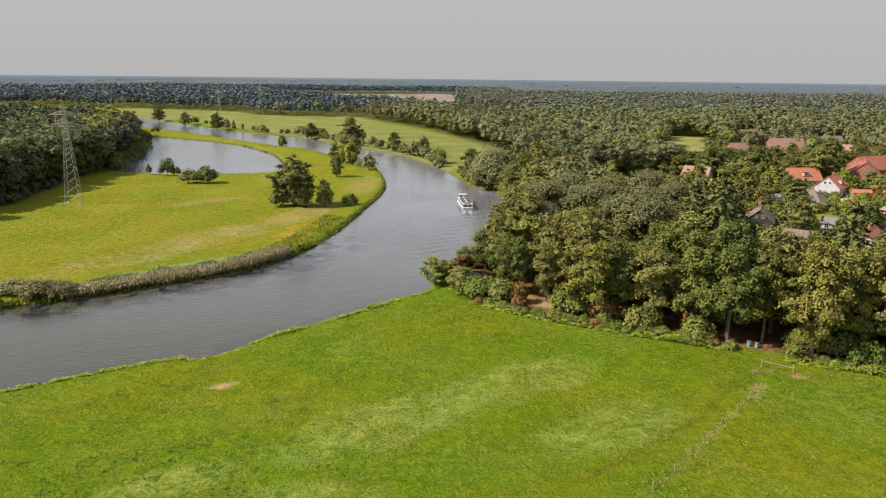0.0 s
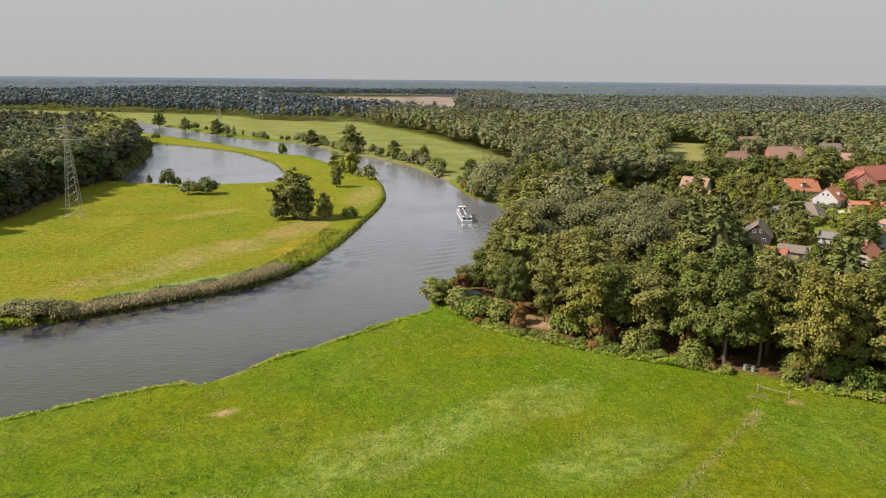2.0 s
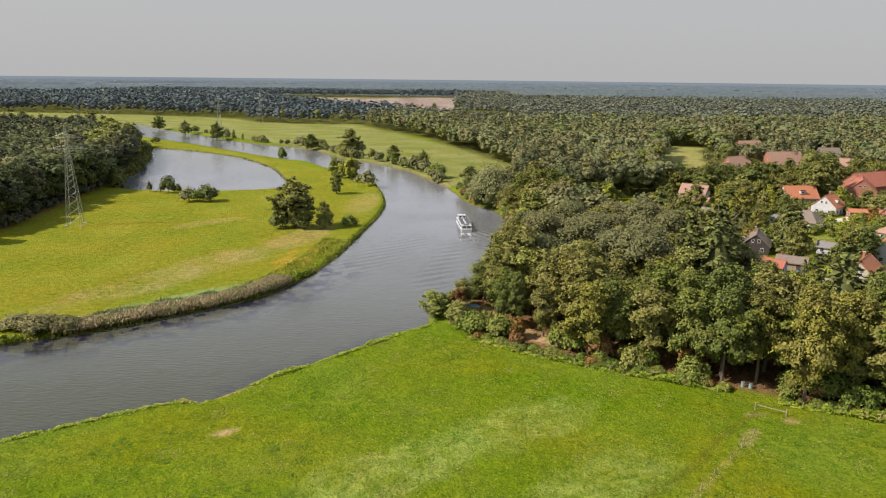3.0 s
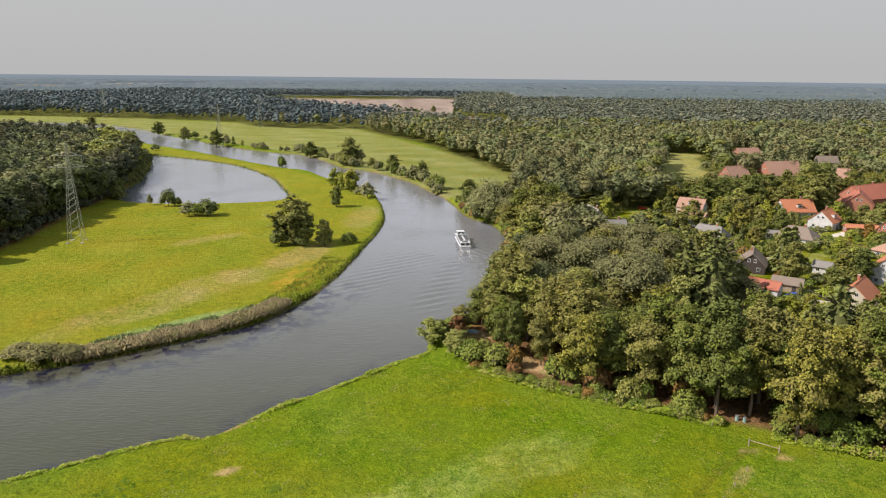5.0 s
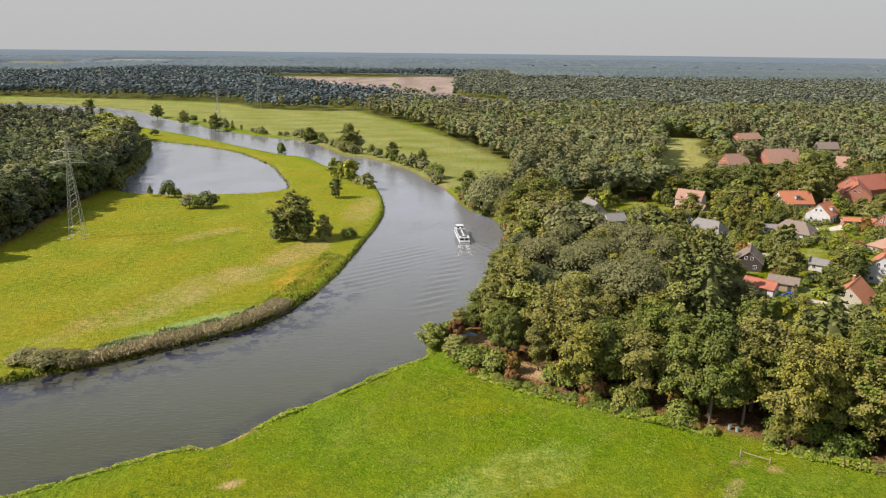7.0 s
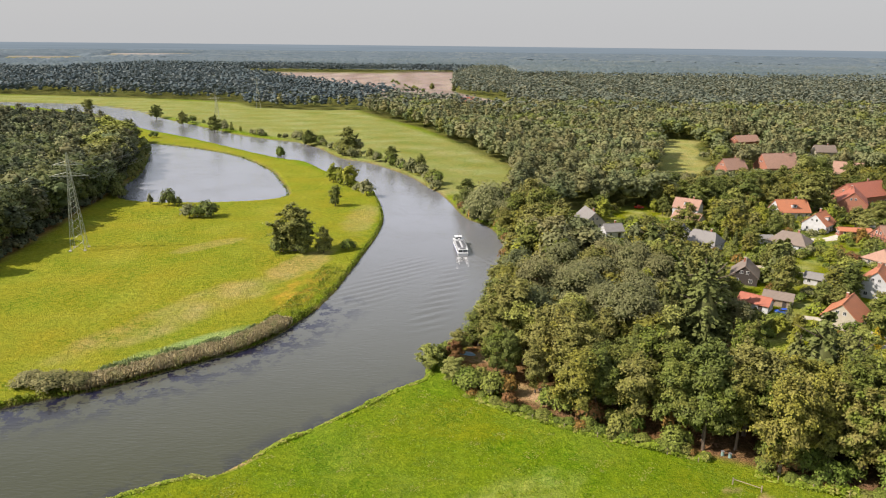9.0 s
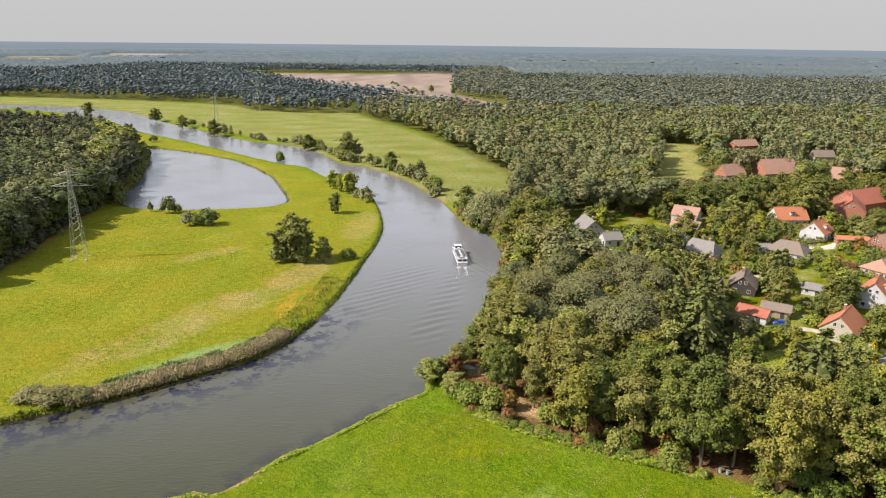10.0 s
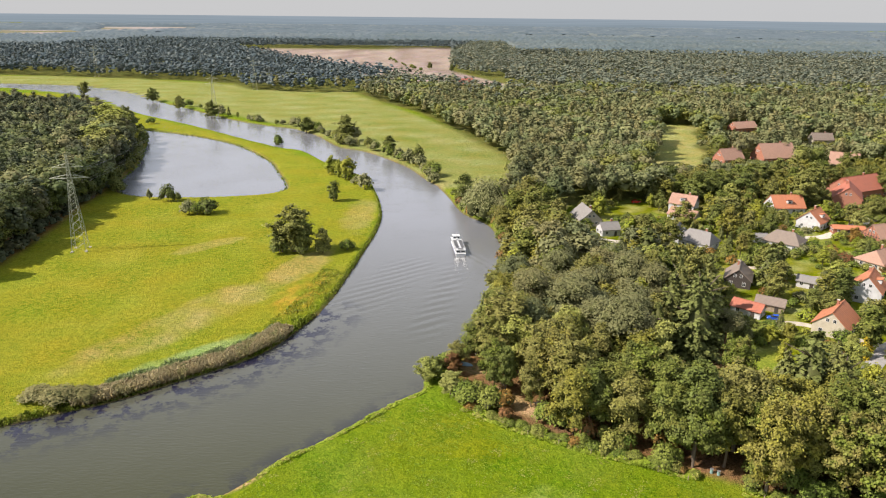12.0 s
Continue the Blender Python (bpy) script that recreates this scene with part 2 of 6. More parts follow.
def inside(poly, x, y):
    """Which of the points lie in the polygon."""
    poly = np.asarray(poly, float)
    if np.size(x) * len(poly) < 400000:
        a, b = poly, np.roll(poly, -1, 0)
        xx, yy = np.ravel(x)[:, None], np.ravel(y)[:, None]
        dy = np.where(b[:, 1] == a[:, 1], 1e-12, b[:, 1] - a[:, 1])
        cut = ((a[None, :, 1] > yy) != (b[None, :, 1] > yy)) & (xx < (b[:, 0] - a[:, 0]) * (yy - a[:, 1]) / dy + a[:, 0])
        return (cut.sum(1) % 2 == 1).reshape(np.shape(x))
    hit = np.zeros(np.shape(x), bool)
    for (x0, y0), (x1, y1) in zip(poly, np.roll(poly, -1, 0)):
        if y0 != y1:
            hit ^= ((y0 > y) != (y1 > y)) & (x < (x1 - x0) * (y - y0) / (y1 - y0) + x0)
    return hit


def away(line, x, y, closed=True):
    """Distance of the points from a line of segments."""
    line = np.asarray(line, float)
    if np.size(x) * len(line) < 400000:
        a = line if closed else line[:-1]
        d = (np.roll(line, -1, 0) if closed else line[1:]) - a
        px_, py_ = np.ravel(x)[:, None] - a[None, :, 0], np.ravel(y)[:, None] - a[None, :, 1]
        t = np.clip((px_ * d[None, :, 0] + py_ * d[None, :, 1]) / np.maximum((d * d).sum(1), 1e-9)[None], 0, 1)
        return np.sqrt(((px_ - t * d[None, :, 0]) ** 2 + (py_ - t * d[None, :, 1]) ** 2).min(1)).reshape(np.shape(x))
    best = np.full(np.shape(x), 1e9)
    ends = np.roll(line, -1, 0) if closed else line[1:]
    for (x0, y0), (x1, y1) in zip(line, ends):
        dx, dy = x1 - x0, y1 - y0
        t = np.clip(((x - x0) * dx + (y - y0) * dy) / max(dx * dx + dy * dy, 1e-9), 0, 1)
        best = np.minimum(best, (x - x0 - t * dx) ** 2 + (y - y0 - t * dy) ** 2)
    return np.sqrt(best)


BANK_NEAR = spline([(-412.2, -168.8), (-176.9, 18.3), (-98.9, 72.7), (-66.3, 91.6), (-53.4, 100.5), (-45.5, 105), (-41.6, 105), (-37.6, 109.4), (-33.7, 115), (-25.8, 122.8), (-18.9, 130.5), (-12.1, 138.3),
                    (-6.2, 143.9), (-5.2, 150.6), (0.7, 159.5), (8.5, 181.7), (13.3, 204), (17.2, 226.2), (19, 258.4), (15, 281.7), (5.1, 298.5), (-1.8, 327.4), (-7.8, 350.8)])
BANK_FAR = spline([(-13.7, 363), (-28.6, 399.8), (-55.2, 440.1), (-75.9, 457), (-99.6, 501.5), (-122.3, 530.6), (-148, 545.5), (-186.5, 577.2), (-241.9, 636.7),
                   (-300.4, 698.9), (-337, 746), (-385.8, 791.6), (-444.3, 828), (-543.5, 846), (-888.3, 856.6), (-1576.5, 794.9)])
BANK_LEFT = spline([(-1576.2, 739.4), (-888.1, 803.3), (-512.8, 793.4), (-478.8, 783.8), (-420.7, 750), (-368, 714.6), (-275.6, 605.2), (-220.2, 554.5), (-180.5, 516.1), (-145, 480.1), (-114.3, 450.8),
                    (-95.6, 438.4), (-73.8, 402.5), (-47.1, 363.4), (-37.2, 331.2), (-31.2, 297.8), (-30.2, 273.3), (-32.1, 245.5), (-34, 223.3), (-35.9, 202.1)])
BANK_REED = spline([(-38.8, 185.4), (-45.7, 166.4), (-52.6, 156.4), (-65.4, 145.3), (-76.2, 136.4), (-90.1, 128.7), (-108.9, 116.4), (-158.5, 86.4), (-255.6, 18.9), (-471.4, -123.9)])
RIVER = np.vstack([BANK_NEAR, BANK_FAR, BANK_LEFT, BANK_REED])
POND = spline([(-232.1, 513.6), (-186.5, 492.9), (-143.9, 457.9), (-110.3, 408.6), (-96.5, 377.3), (-85.5, 349.4), (-83.6, 336.1), (-91.4, 326.2), (-113.1, 319.7), (-142.8, 317.8), (-161.6, 325.8),
               (-173.6, 350.5), (-180.5, 386.1), (-194.4, 427.5), (-212.2, 475.4)], closed=True)
WOOD_LEFT = np.array([(-154.6, 207.4), (-156.6, 238.7), (-159.6, 261), (-166.6, 299.1), (-169, 324), (-175.5, 352), (-184, 388), (-199, 430), (-214, 456), (-236, 478), (-262, 522),
                      (-300, 568), (-352, 592), (-592, 600), (-689.6, 344.2), (-590.6, 188), (-236.4, 141)], float)
WOOD_EDGE = np.array([(22.8, 286.1), (32.4, 359.2), (32.2, 394.6), (26.2, 437.7), (12.4, 475.5), (-6.4, 538.5), (-36, 626.2), (-79.3, 703.9), (-116.7, 788.1), (-174.7, 779.8), (-236.9, 799.9), (-273.3, 861.1),
                      (-341.7, 896.1), (-460.2, 925.9), (-605.5, 947.8), (-2462.2, 979.1), (-4871.7, 1040.9), (-4890, 5540.1), (4845.6, 5469.9), (4866.6, 304.2), (687.5, 256.5), (320.1, 325.1),
                      (255.9, 394), (194, 387), (133, 356.9), (96.1, 319.7), (67.8, 311.2)], float)
WOOD_NEAR = np.array([(0.7, 151.7), (14.5, 131), (27.4, 122.5), (39.2, 118), (55.9, 110.1), (73.6, 102.2), (117.8, 83.1), (137.3, 98.6), (109.8, 125.5), (90.2, 132.2), (76.4, 141.2), (74.4, 152.4), (76.2, 183.5), (82, 201.2), (83.8, 223.4),
                      (76, 234.6), (50.5, 241.5), (42.5, 268.2), (44.4, 292.6), (34.6, 297.1), (22.9, 283.9), (22.9, 258.3), (21.1, 226.1), (17.2, 203.9), (12.4, 181.7), (4.6, 161.7)], float)
VILLAGE = np.array([(44.5, 272.6), (67.8, 311.2), (133, 356.9), (255.9, 394), (320.1, 325.1), (687.5, 256.5), (491.6, 46.9), (137.3, 98.6), (109.8, 125.5), (90.2, 132.2), (76.4, 141.2), (74.4, 152.4), (76.2, 183.5), (82, 201.2), (83.8, 223.4), (76, 234.6), (50.5, 241.5), (42.5, 268.2)], float)
CLEARING = np.array([(114, 404), (131, 398), (150, 403), (153, 428), (164, 446), (163, 474), (176, 496), (180, 530), (195, 556), (176, 572), (158, 563), (153, 535), (141, 508), (142, 476), (130, 452), (127, 424)], float)
FIELD = np.array([(-552, 1778), (-287, 1805), (-11, 1834), (-8, 1478), (-6, 1110), (57, 925), (92, 880), (66, 767), (7, 818), (-56, 907), (-110, 1001), (-258, 1200), (-456, 1530)], float)
FIELD_STRIP = np.array([(-8, 1468), (267, 1468), (255, 1375), (110, 1390)], float)
FIELD_WEST = np.array([(-1990, 3140), (-1447, 2230), (-1325, 2260), (-1320, 2640), (-1710, 3200)], float)
FIELD_NORTH = np.array([(-1940, 3990), (-1471, 2930), (-1310, 2840), (-1245, 3380), (-1490, 4200)], float)


def bank_height(x, y):
    """Height of the ground: flat country, steps down into river and pond."""
    x, y = np.asarray(x, float), np.asarray(y, float)
    wet = np.full(x.shape, -999.0)
    for line in (RIVER, POND):
        lo, hi = line.min(0) - 30, line.max(0) + 30
        k = (x > lo[0]) & (x < hi[0]) & (y > lo[1]) & (y < hi[1])
        if line is RIVER:
            k &= (x < 60) & (x > -1700)
        d = away(line, x[k], y[k])
        wet[k] = np.maximum(wet[k], np.where(inside(line, x[k], y[k]), d, -d))
    h = np.where(wet < 0, np.minimum(0, -1 - wet * 0.75), -1 - np.minimum(wet * 0.5, 1.6))
    return h, wet


def axis(fine):
    """Grid lines: even steps inside the given stretches, growing ones outside."""
    got = [fine[0][0]]
    for lo, hi, step in fine:
        got += list(np.arange(lo, hi, step)[1:]) + [hi]
    for sign in (-1, 1):
        step, at = fine[0][2] if sign < 0 else fine[-1][2], got[0] if sign < 0 else got[-1]
        more = []
        while abs(at) < 5100:
            step *= 1.16
            at += sign * step
            more.append(at)
        got = more[::-1] + got if sign < 0 else got + more
    return np.array(sorted(set(np.round(got, 3))))


gx, gy = axis([(-260, -105, 2.5), (-105, 60, 1.0), (60, 200, 2.5)]), axis([(58, 340, 1.1), (340, 630, 2.2), (630, 960, 5.5)])
X, Y = [a.ravel() for a in np.meshgrid(gx, gy)]
rng = np.random.default_rng(7)


def lumps(x, y, scale, seed):
    """Smooth random field from a few crossed waves, about -1 to 1."""
    r = np.random.default_rng(seed)
    total = np.zeros(np.shape(x))
    for k in range(9):
        a, f, ph = r.uniform(0, 6.28), r.uniform(0.5, 1.8) / scale, r.uniform(0, 6.28)
        total += np.sin((x * math.cos(a) + y * math.sin(a)) * f * 6.28 + ph)
    return total / 4.5


def ground_z(x, y):
    """Height of the ground with its small unevenness."""
    z, wet = bank_height(x, y)
    calm = np.clip(3 - np.hypot(x, y) / 500, 0, 1) * np.where(inside(VILLAGE, x, y), 0.25, 1.0)
    return z + np.where(wet < -1.5, 0.10 * lumps(x, y, 14, 1) + 0.05 * lumps(x, y, 4, 2), 0.05 * lumps(x, y, 5, 3)) * calm, wet


Z, WET = ground_z(X, Y)


def soft_in(poly, x, y, width):
    """1 inside, 0 outside, blended over a width."""
    d = away(poly, x, y)
    return np.clip(0.5 + np.where(inside(poly, x, y), d, -d) / width, 0, 1)[:, None]


def spot(x, y, cx, cy, rx, ry, turn=0.0):
    c, s = math.cos(radians(turn)), math.sin(radians(turn))
    u, v = (x - cx) * c + (y - cy) * s, -(x - cx) * s + (y - cy) * c
    return np.clip(1.6 - 1.6 * ((u / rx) ** 2 + (v / ry) ** 2) + 0.5 * lumps(x, y, max(rx, ry) * 0.6, 5), 0, 1)[:, None]


def cover_colours(x, y, wet):
    """What grows or lies on the ground: each kind of cover with its own colour."""
    lush, dry, pale = np.array((0.098, 0.158, 0.006)), np.array((0.24, 0.21, 0.085)), np.array((0.175, 0.215, 0.040))
    hay, litter, sand, crop = np.array((0.164, 0.178, 0.018)), np.array((0.15, 0.092, 0.05)), np.array((0.32, 0.245, 0.15)), np.array((0.200, 0.168, 0.175))
    c = np.tile(lush, (len(x), 1))
    n1, n2 = lumps(x, y, 45, 11)[:, None], lumps(x, y, 16, 12)[:, None]
    c = c + (pale - c) * np.clip(0.22 * n1 + 0.10 * n2, 0, 0.5)
    c = c + (hay - c) * np.clip(0.10 - 0.35 * n1 + 0.1 * n2, 0, 0.6)
    left = soft_in(np.array([(-35.9, 202.1), (-31.2, 273.3), (-37.3, 340), (-99.5, 429.5), (-277.7, 598.7), (-416.9, 740.2), (-887.8, 723.3), (-589.9, 10.2), (-118.8, 106.4), (-59.5, 147.5)]), x, y, 6)
    lc = np.tile(hay, (len(x), 1))
    lc = lc + (np.array((0.142, 0.170, 0.014)) - lc) * np.clip(0.4 + 0.5 * n1, 0, 1)
    c = c + (lc - c) * left
    far = soft_in(np.array([(-5.8, 339.7), (-119.4, 527.4), (-386.7, 789.1), (-1576.5, 817.2), (-1577.2, 983.8), (-456.1, 934.6), (-116.7, 793.6), (37.9, 449.8), (32.4, 350.3)]), x, y, 8)
    c = c + (np.array((0.158, 0.180, 0.062)) + 0.02 * n1 - c) * far
    # matted paler swaths and yellower ground on the near meadow
    for sx, sy, rx, ry, turn in ((-9, 84, 20, 7, 40), (-31, 69, 9, 3.5, 20), (10, 98, 18, 7, 35), (22, 84, 14, 6, 30), (-14, 66, 10, 4, 0)):
        c = c + (np.array((0.190, 0.245, 0.056)) - c) * spot(x, y, sx, sy, rx, ry, turn) * np.clip(0.60 + 0.45 * lumps(x, y, 7, 15)[:, None] + 0.4 * lumps(x, y, 2.6, 16)[:, None], 0.1, 0.9)
    for sx, sy, rx, ry, turn in ((-42, 92, 20, 9, 15), (6, 120, 10, 4, 0), (8, 66, 14, 4, 10), (40, 84, 9, 16, 0)):
        c = c + (np.array((0.150, 0.165, 0.005)) - c) * spot(x, y, sx, sy, rx, ry, turn) * 0.4
    # dry band over the left meadow, rusty sedge, bare grey patches
    c = c + (dry - c) * spot(x, y, -73.4, 183, 42, 10, 60) * np.clip(0.55 + 0.4 * n2, 0.2, 0.85)
    c = c + (dry - c) * spot(x, y, -51.7, 224.5, 22, 8, 70) * 0.8
    c = c + (np.array((0.28, 0.195, 0.030)) - c) * spot(x, y, -46.5, 201, 20, 8, 78) * np.clip(0.35 + 0.6 * lumps(x, y, 6, 17)[:, None], 0, 0.9)
    c = c + (dry - c) * spot(x, y, -91.3, 246, 16, 5, 45) * 0.5
    c = c + (np.array((0.17, 0.26, 0.11)) - c) * spot(x, y, -63.4, 158.7, 22, 5, 42) * 0.7
    c = c + (dry - c) * spot(x, y, -40.1, 290.1, 8, 30, 0) * 0.5
    # the wood's floor and the gardens
    c = c + (litter - c) * np.maximum(soft_in(WOOD_NEAR, x, y, 2), soft_in(WOOD_LEFT, x, y, 4))
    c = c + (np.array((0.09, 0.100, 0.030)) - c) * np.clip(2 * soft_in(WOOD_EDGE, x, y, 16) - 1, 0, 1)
    garden = np.array((0.14, 0.165, 0.03)) + 0.05 * lumps(x, y, 12, 14)[:, None]
    c = c + (garden - c) * soft_in(VILLAGE, x, y, 3)
    c = c + (np.array((0.205, 0.215, 0.085)) - c) * soft_in(CLEARING, x, y, 4)
    for f in (FIELD, FIELD_STRIP, FIELD_WEST, FIELD_NORTH):
        c = c + ((crop if f is FIELD or f is FIELD_STRIP else np.array((0.20, 0.185, 0.23))) + 0.05 * n1 - c) * soft_in(f, x, y, 10)
    # sandy glade, camp ground and worn spots
    for sx, sy, rx, ry, turn, k in ((62.6, 158, 8, 5, 20, 1), (15.5, 138.2, 12, 3.2, -42, 0.9), (5.6, 153.9, 6, 3, -25, 0.9), (-34.1, 93.7, 2.0, 1.0, 20, 0.85), (-38.6, 107.4, 5.0, 2.0, 40, 0.95),
                                    (48.6, 102.9, 1.8, 0.9, 0, 0.7), (54, 101.2, 1.5, 1.0, 0, 0.8), (45.2, 95.7, 4.0, 1.2, 50, 0.4)):
        c = c + (sand * (0.75 if k == 1 else 1) - c) * spot(x, y, sx, sy, rx, ry, turn) * k
    c = c + (np.array((0.16, 0.21, 0.03)) - c) * spot(x, y, 82.2, 160.1, 10, 7, 0)
    # mud below the bank's edge
    c = c + (np.array((0.10, 0.085, 0.055)) - c) * np.clip((wet + 0.9) / 0.6, 0, 1)[:, None]
    # a trodden trail from the gate over the meadow
    trail = spline([(14, 70), (17.5, 72.8), (25, 79), (34, 86.9), (41.3, 96.1), (49.5, 103.5)])
    c = c + (np.array((0.09, 0.10, 0.012)) - c) * np.clip(1.5 - away(trail, x, y, False) / 0.6, 0, 1)[:, None] * 0.6
    fence = np.array([(19.6, 65.3), (46.2, 96.8)])
    c = c + (np.array((0.22, 0.215, 0.07)) - c) * np.clip(1.4 - away(fence, x, y, False) / 0.7, 0, 1)[:, None] * np.clip(0.28 + 0.25 * lumps(x, y, 6, 18)[:, None], 0.05, 0.5)
    c = c * np.array((1.24, 1.23, 1.02))
    return np.hstack([np.clip(c, 0.004, 1), np.ones((len(x), 1))])


COVER = cover_colours(X, Y, WET)
nx, ny = len(gx), len(gy)
ii = (np.arange(ny - 1)[:, None] * nx + np.arange(nx - 1)[None]).ravel()
k = Nodes("meadow and soil", 0.9, 0.04)
p = k.place()
fine, mid, big = k.noise(p, 2.0, 6, 0.75), k.noise(p, 0.55, 5, 0.7), k.noise(p, 0.06, 3)
clump = k.span(k.math("ABSOLUTE", k.math("SUBTRACT", k.noise(p, 0.30, 2.5, 0.6), 0.53)), 0.008, 0.040, 1.0, 0.0)
sheen = k.span(k.noise(p, 0.045, 4, 0.6), 0.50, 0.62)
col = k.attr("cover", "Color")
col = k.mix(k.span(fine, 0.40, 0.62, 0.0, 0.75), col, (0.55, 0.65, 0.50), "MULTIPLY")
col = k.mix(k.span(mid, 0.42, 0.70, 0.0, 0.9), col, (1.6, 1.42, 1.5), "MULTIPLY")
patchy = k.span(k.noise(p, 0.05, 3), 0.46, 0.58)
col = k.mix(k.math("MULTIPLY", k.math("MULTIPLY", clump, patchy), 0.85), col, (0.55, 0.74, 0.45), "MULTIPLY")
col = k.mix(k.math("MULTIPLY", sheen, 0.5), col, (1.22, 1.15, 1.7), "MULTIPLY")
col = k.mix(k.span(big, 0.4, 0.65, 0.0, 0.6), col, (1.18, 0.95, 0.85), "MULTIPLY")
k.colour(col)
k.bump(k.math("ADD", fine, k.math("MULTIPLY", mid, 1.8)), 1.0, 0.45)
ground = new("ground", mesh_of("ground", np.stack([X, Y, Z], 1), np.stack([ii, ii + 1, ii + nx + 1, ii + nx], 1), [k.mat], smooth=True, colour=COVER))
tagged(ground, "lush green river meadow with worn sandy patches and wooded soil", "ground", kind="structure")

# ---- water ----
k = Nodes("murky river water", 0.06, 0.5)
p = k.place()
k.bsdf.inputs["IOR"].default_value = 1.43
weed = k.math("MULTIPLY", k.span(k.noise(p, 0.22, 5, 0.7), 0.47, 0.55), k.attr("tint"))
# paler up the river: the bright sky's reflection put into the base colour
sky_pale = k.span(k.n.new("ShaderNodeSeparateXYZ").outputs[1], 105, 290)
k.l.new(p, sky_pale.node.inputs[0].links[0].from_node.inputs[0])
k.colour(k.mix(weed, k.mix(sky_pale, k.mix(k.noise(p, 0.03, 2), (0.040, 0.043, 0.022), (0.052, 0.054, 0.028)), (0.160, 0.166, 0.182)), (0.012, 0.012, 0.028)))
chop = k.noise(p, 1.0, 3, 0.55, (0.5, 1.6, 1))
swell = k.noise(p, 0.25, 2, 0.5, (0.7, 1, 1))
calm = k.span(k.noise(p, 0.035, 3), 0.38, 0.62, 0.55, 1.0)
k.bump(k.math("ADD", k.math("MULTIPLY", chop, calm), k.math("MULTIPLY", swell, 0.5)), 1.0, 0.10)
wx = np.concatenate([np.arange(-1600, -200, 100.0), np.arange(-200, -60, 4.0), np.arange(-60, 60, 0.8)])
wy = np.concatenate([np.arange(-200, 70, 20.0), np.arange(70, 150, 4.0), np.arange(150, 275, 0.9), np.arange(275, 375, 4.5), np.arange(375, 1000, 50.0)])
WX, WY = [a.ravel() for a in np.meshgrid(wx, wy)]


def wake(x, y, x0, y0, x1, y1, width, crest, length, high):
    """A train of ship's waves along a line, fading towards its sides and ends."""
    dx, dy = x1 - x0, y1 - y0
    t = ((x - x0) * dx + (y - y0) * dy) / (dx * dx + dy * dy)
    side = np.abs((x - x0) * dy - (y - y0) * dx) / math.hypot(dx, dy)
    fade = np.clip(1 - (side / width) ** 2, 0, 1) * np.clip(np.minimum(t, 1 - t) * 5, 0, 1)
    a = radians(crest + 90)
    return high * fade * np.sin((x * math.cos(a) + y * math.sin(a)) * 6.283 / length + 0.5 * lumps(x, y, 20, 71))


WZ = -1.0 + wake(WX, WY, 3.4, 237.4, -8.2, 167.3, 6, 30, 4.2, 0.10) + wake(WX, WY, -8.4, 242, -32.9, 184.2, 11, 38, 3.4, 0.085) + wake(WX, WY, 5.3, 245.2, 16.2, 222.8, 5, 120, 3.0, 0.07)
jj = (np.arange(len(wy) - 1)[:, None] * len(wx) + np.arange(len(wx) - 1)[None]).ravel()
weedy = np.clip(1.25 - away(BANK_REED, WX, WY, False) / 13, 0, 1) + 0.6 * np.clip(1 - away(BANK_NEAR[30:120], WX, WY, False) / 5, 0, 1)
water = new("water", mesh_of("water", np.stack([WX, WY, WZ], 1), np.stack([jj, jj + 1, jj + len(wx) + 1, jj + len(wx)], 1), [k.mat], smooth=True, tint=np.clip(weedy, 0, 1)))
tagged(water, "calm grey brown river and backwater with dark weed patches", "water", kind="structure")

# ---- trees ----
ICO = bmesh.new()
bmesh.ops.create_icosphere(ICO, subdivisions=1, radius=1.0)
ICO0 = (np.array([v.co[:] for v in ICO.verts]), np.array([[v.index for v in f.verts] for f in ICO.faces]))
ICO.free()
ICO = bmesh.new()
bmesh.ops.create_icosphere(ICO, subdivisions=2, radius=1.0)
ICO1 = (np.array([v.co[:] for v in ICO.verts]), np.array([[v.index for v in f.verts] for f in ICO.faces]))
ICO.free()


def unit(v):
    return v / np.maximum(np.linalg.norm(v, axis=-1, keepdims=True), 1e-9)


def clumps(r, at, out, size, long=1.0, round_=0.6):
    """Bent leaf sprays of four corners, at the given places, facing roughly outward. Returns corners, faces and soft normals."""
    n = len(at)
    nor = unit(out + 0.6 * r.normal(size=(n, 3)) + np.array((0, 0, 0.3)))
    u = unit(np.cross(nor, r.normal(size=(n, 3))))
    v = np.cross(nor, u)
    s = size * r.uniform(0.6, 1.25, (n, 1))
    j = lambda: r.uniform(0.65, 1.3, (n, 1))
    sag = -0.35 * s * unit(nor)
    quad = np.stack([at - u * s * j() * long + sag * j(), at - v * s * j(), at + u * s * j() * long + sag * j(), at + v * s * j()], 1)
    base = np.arange(n)[:, None] * 4
    soft = np.repeat(unit(round_ * unit(out) + 0.95 * nor + np.array((0, 0, 0.2))), 4, axis=0)
    return quad.reshape(-1, 3), np.concatenate([base + np.array((0, 1, 2)), base + np.array((0, 2, 3))], 1).reshape(-1, 3), soft


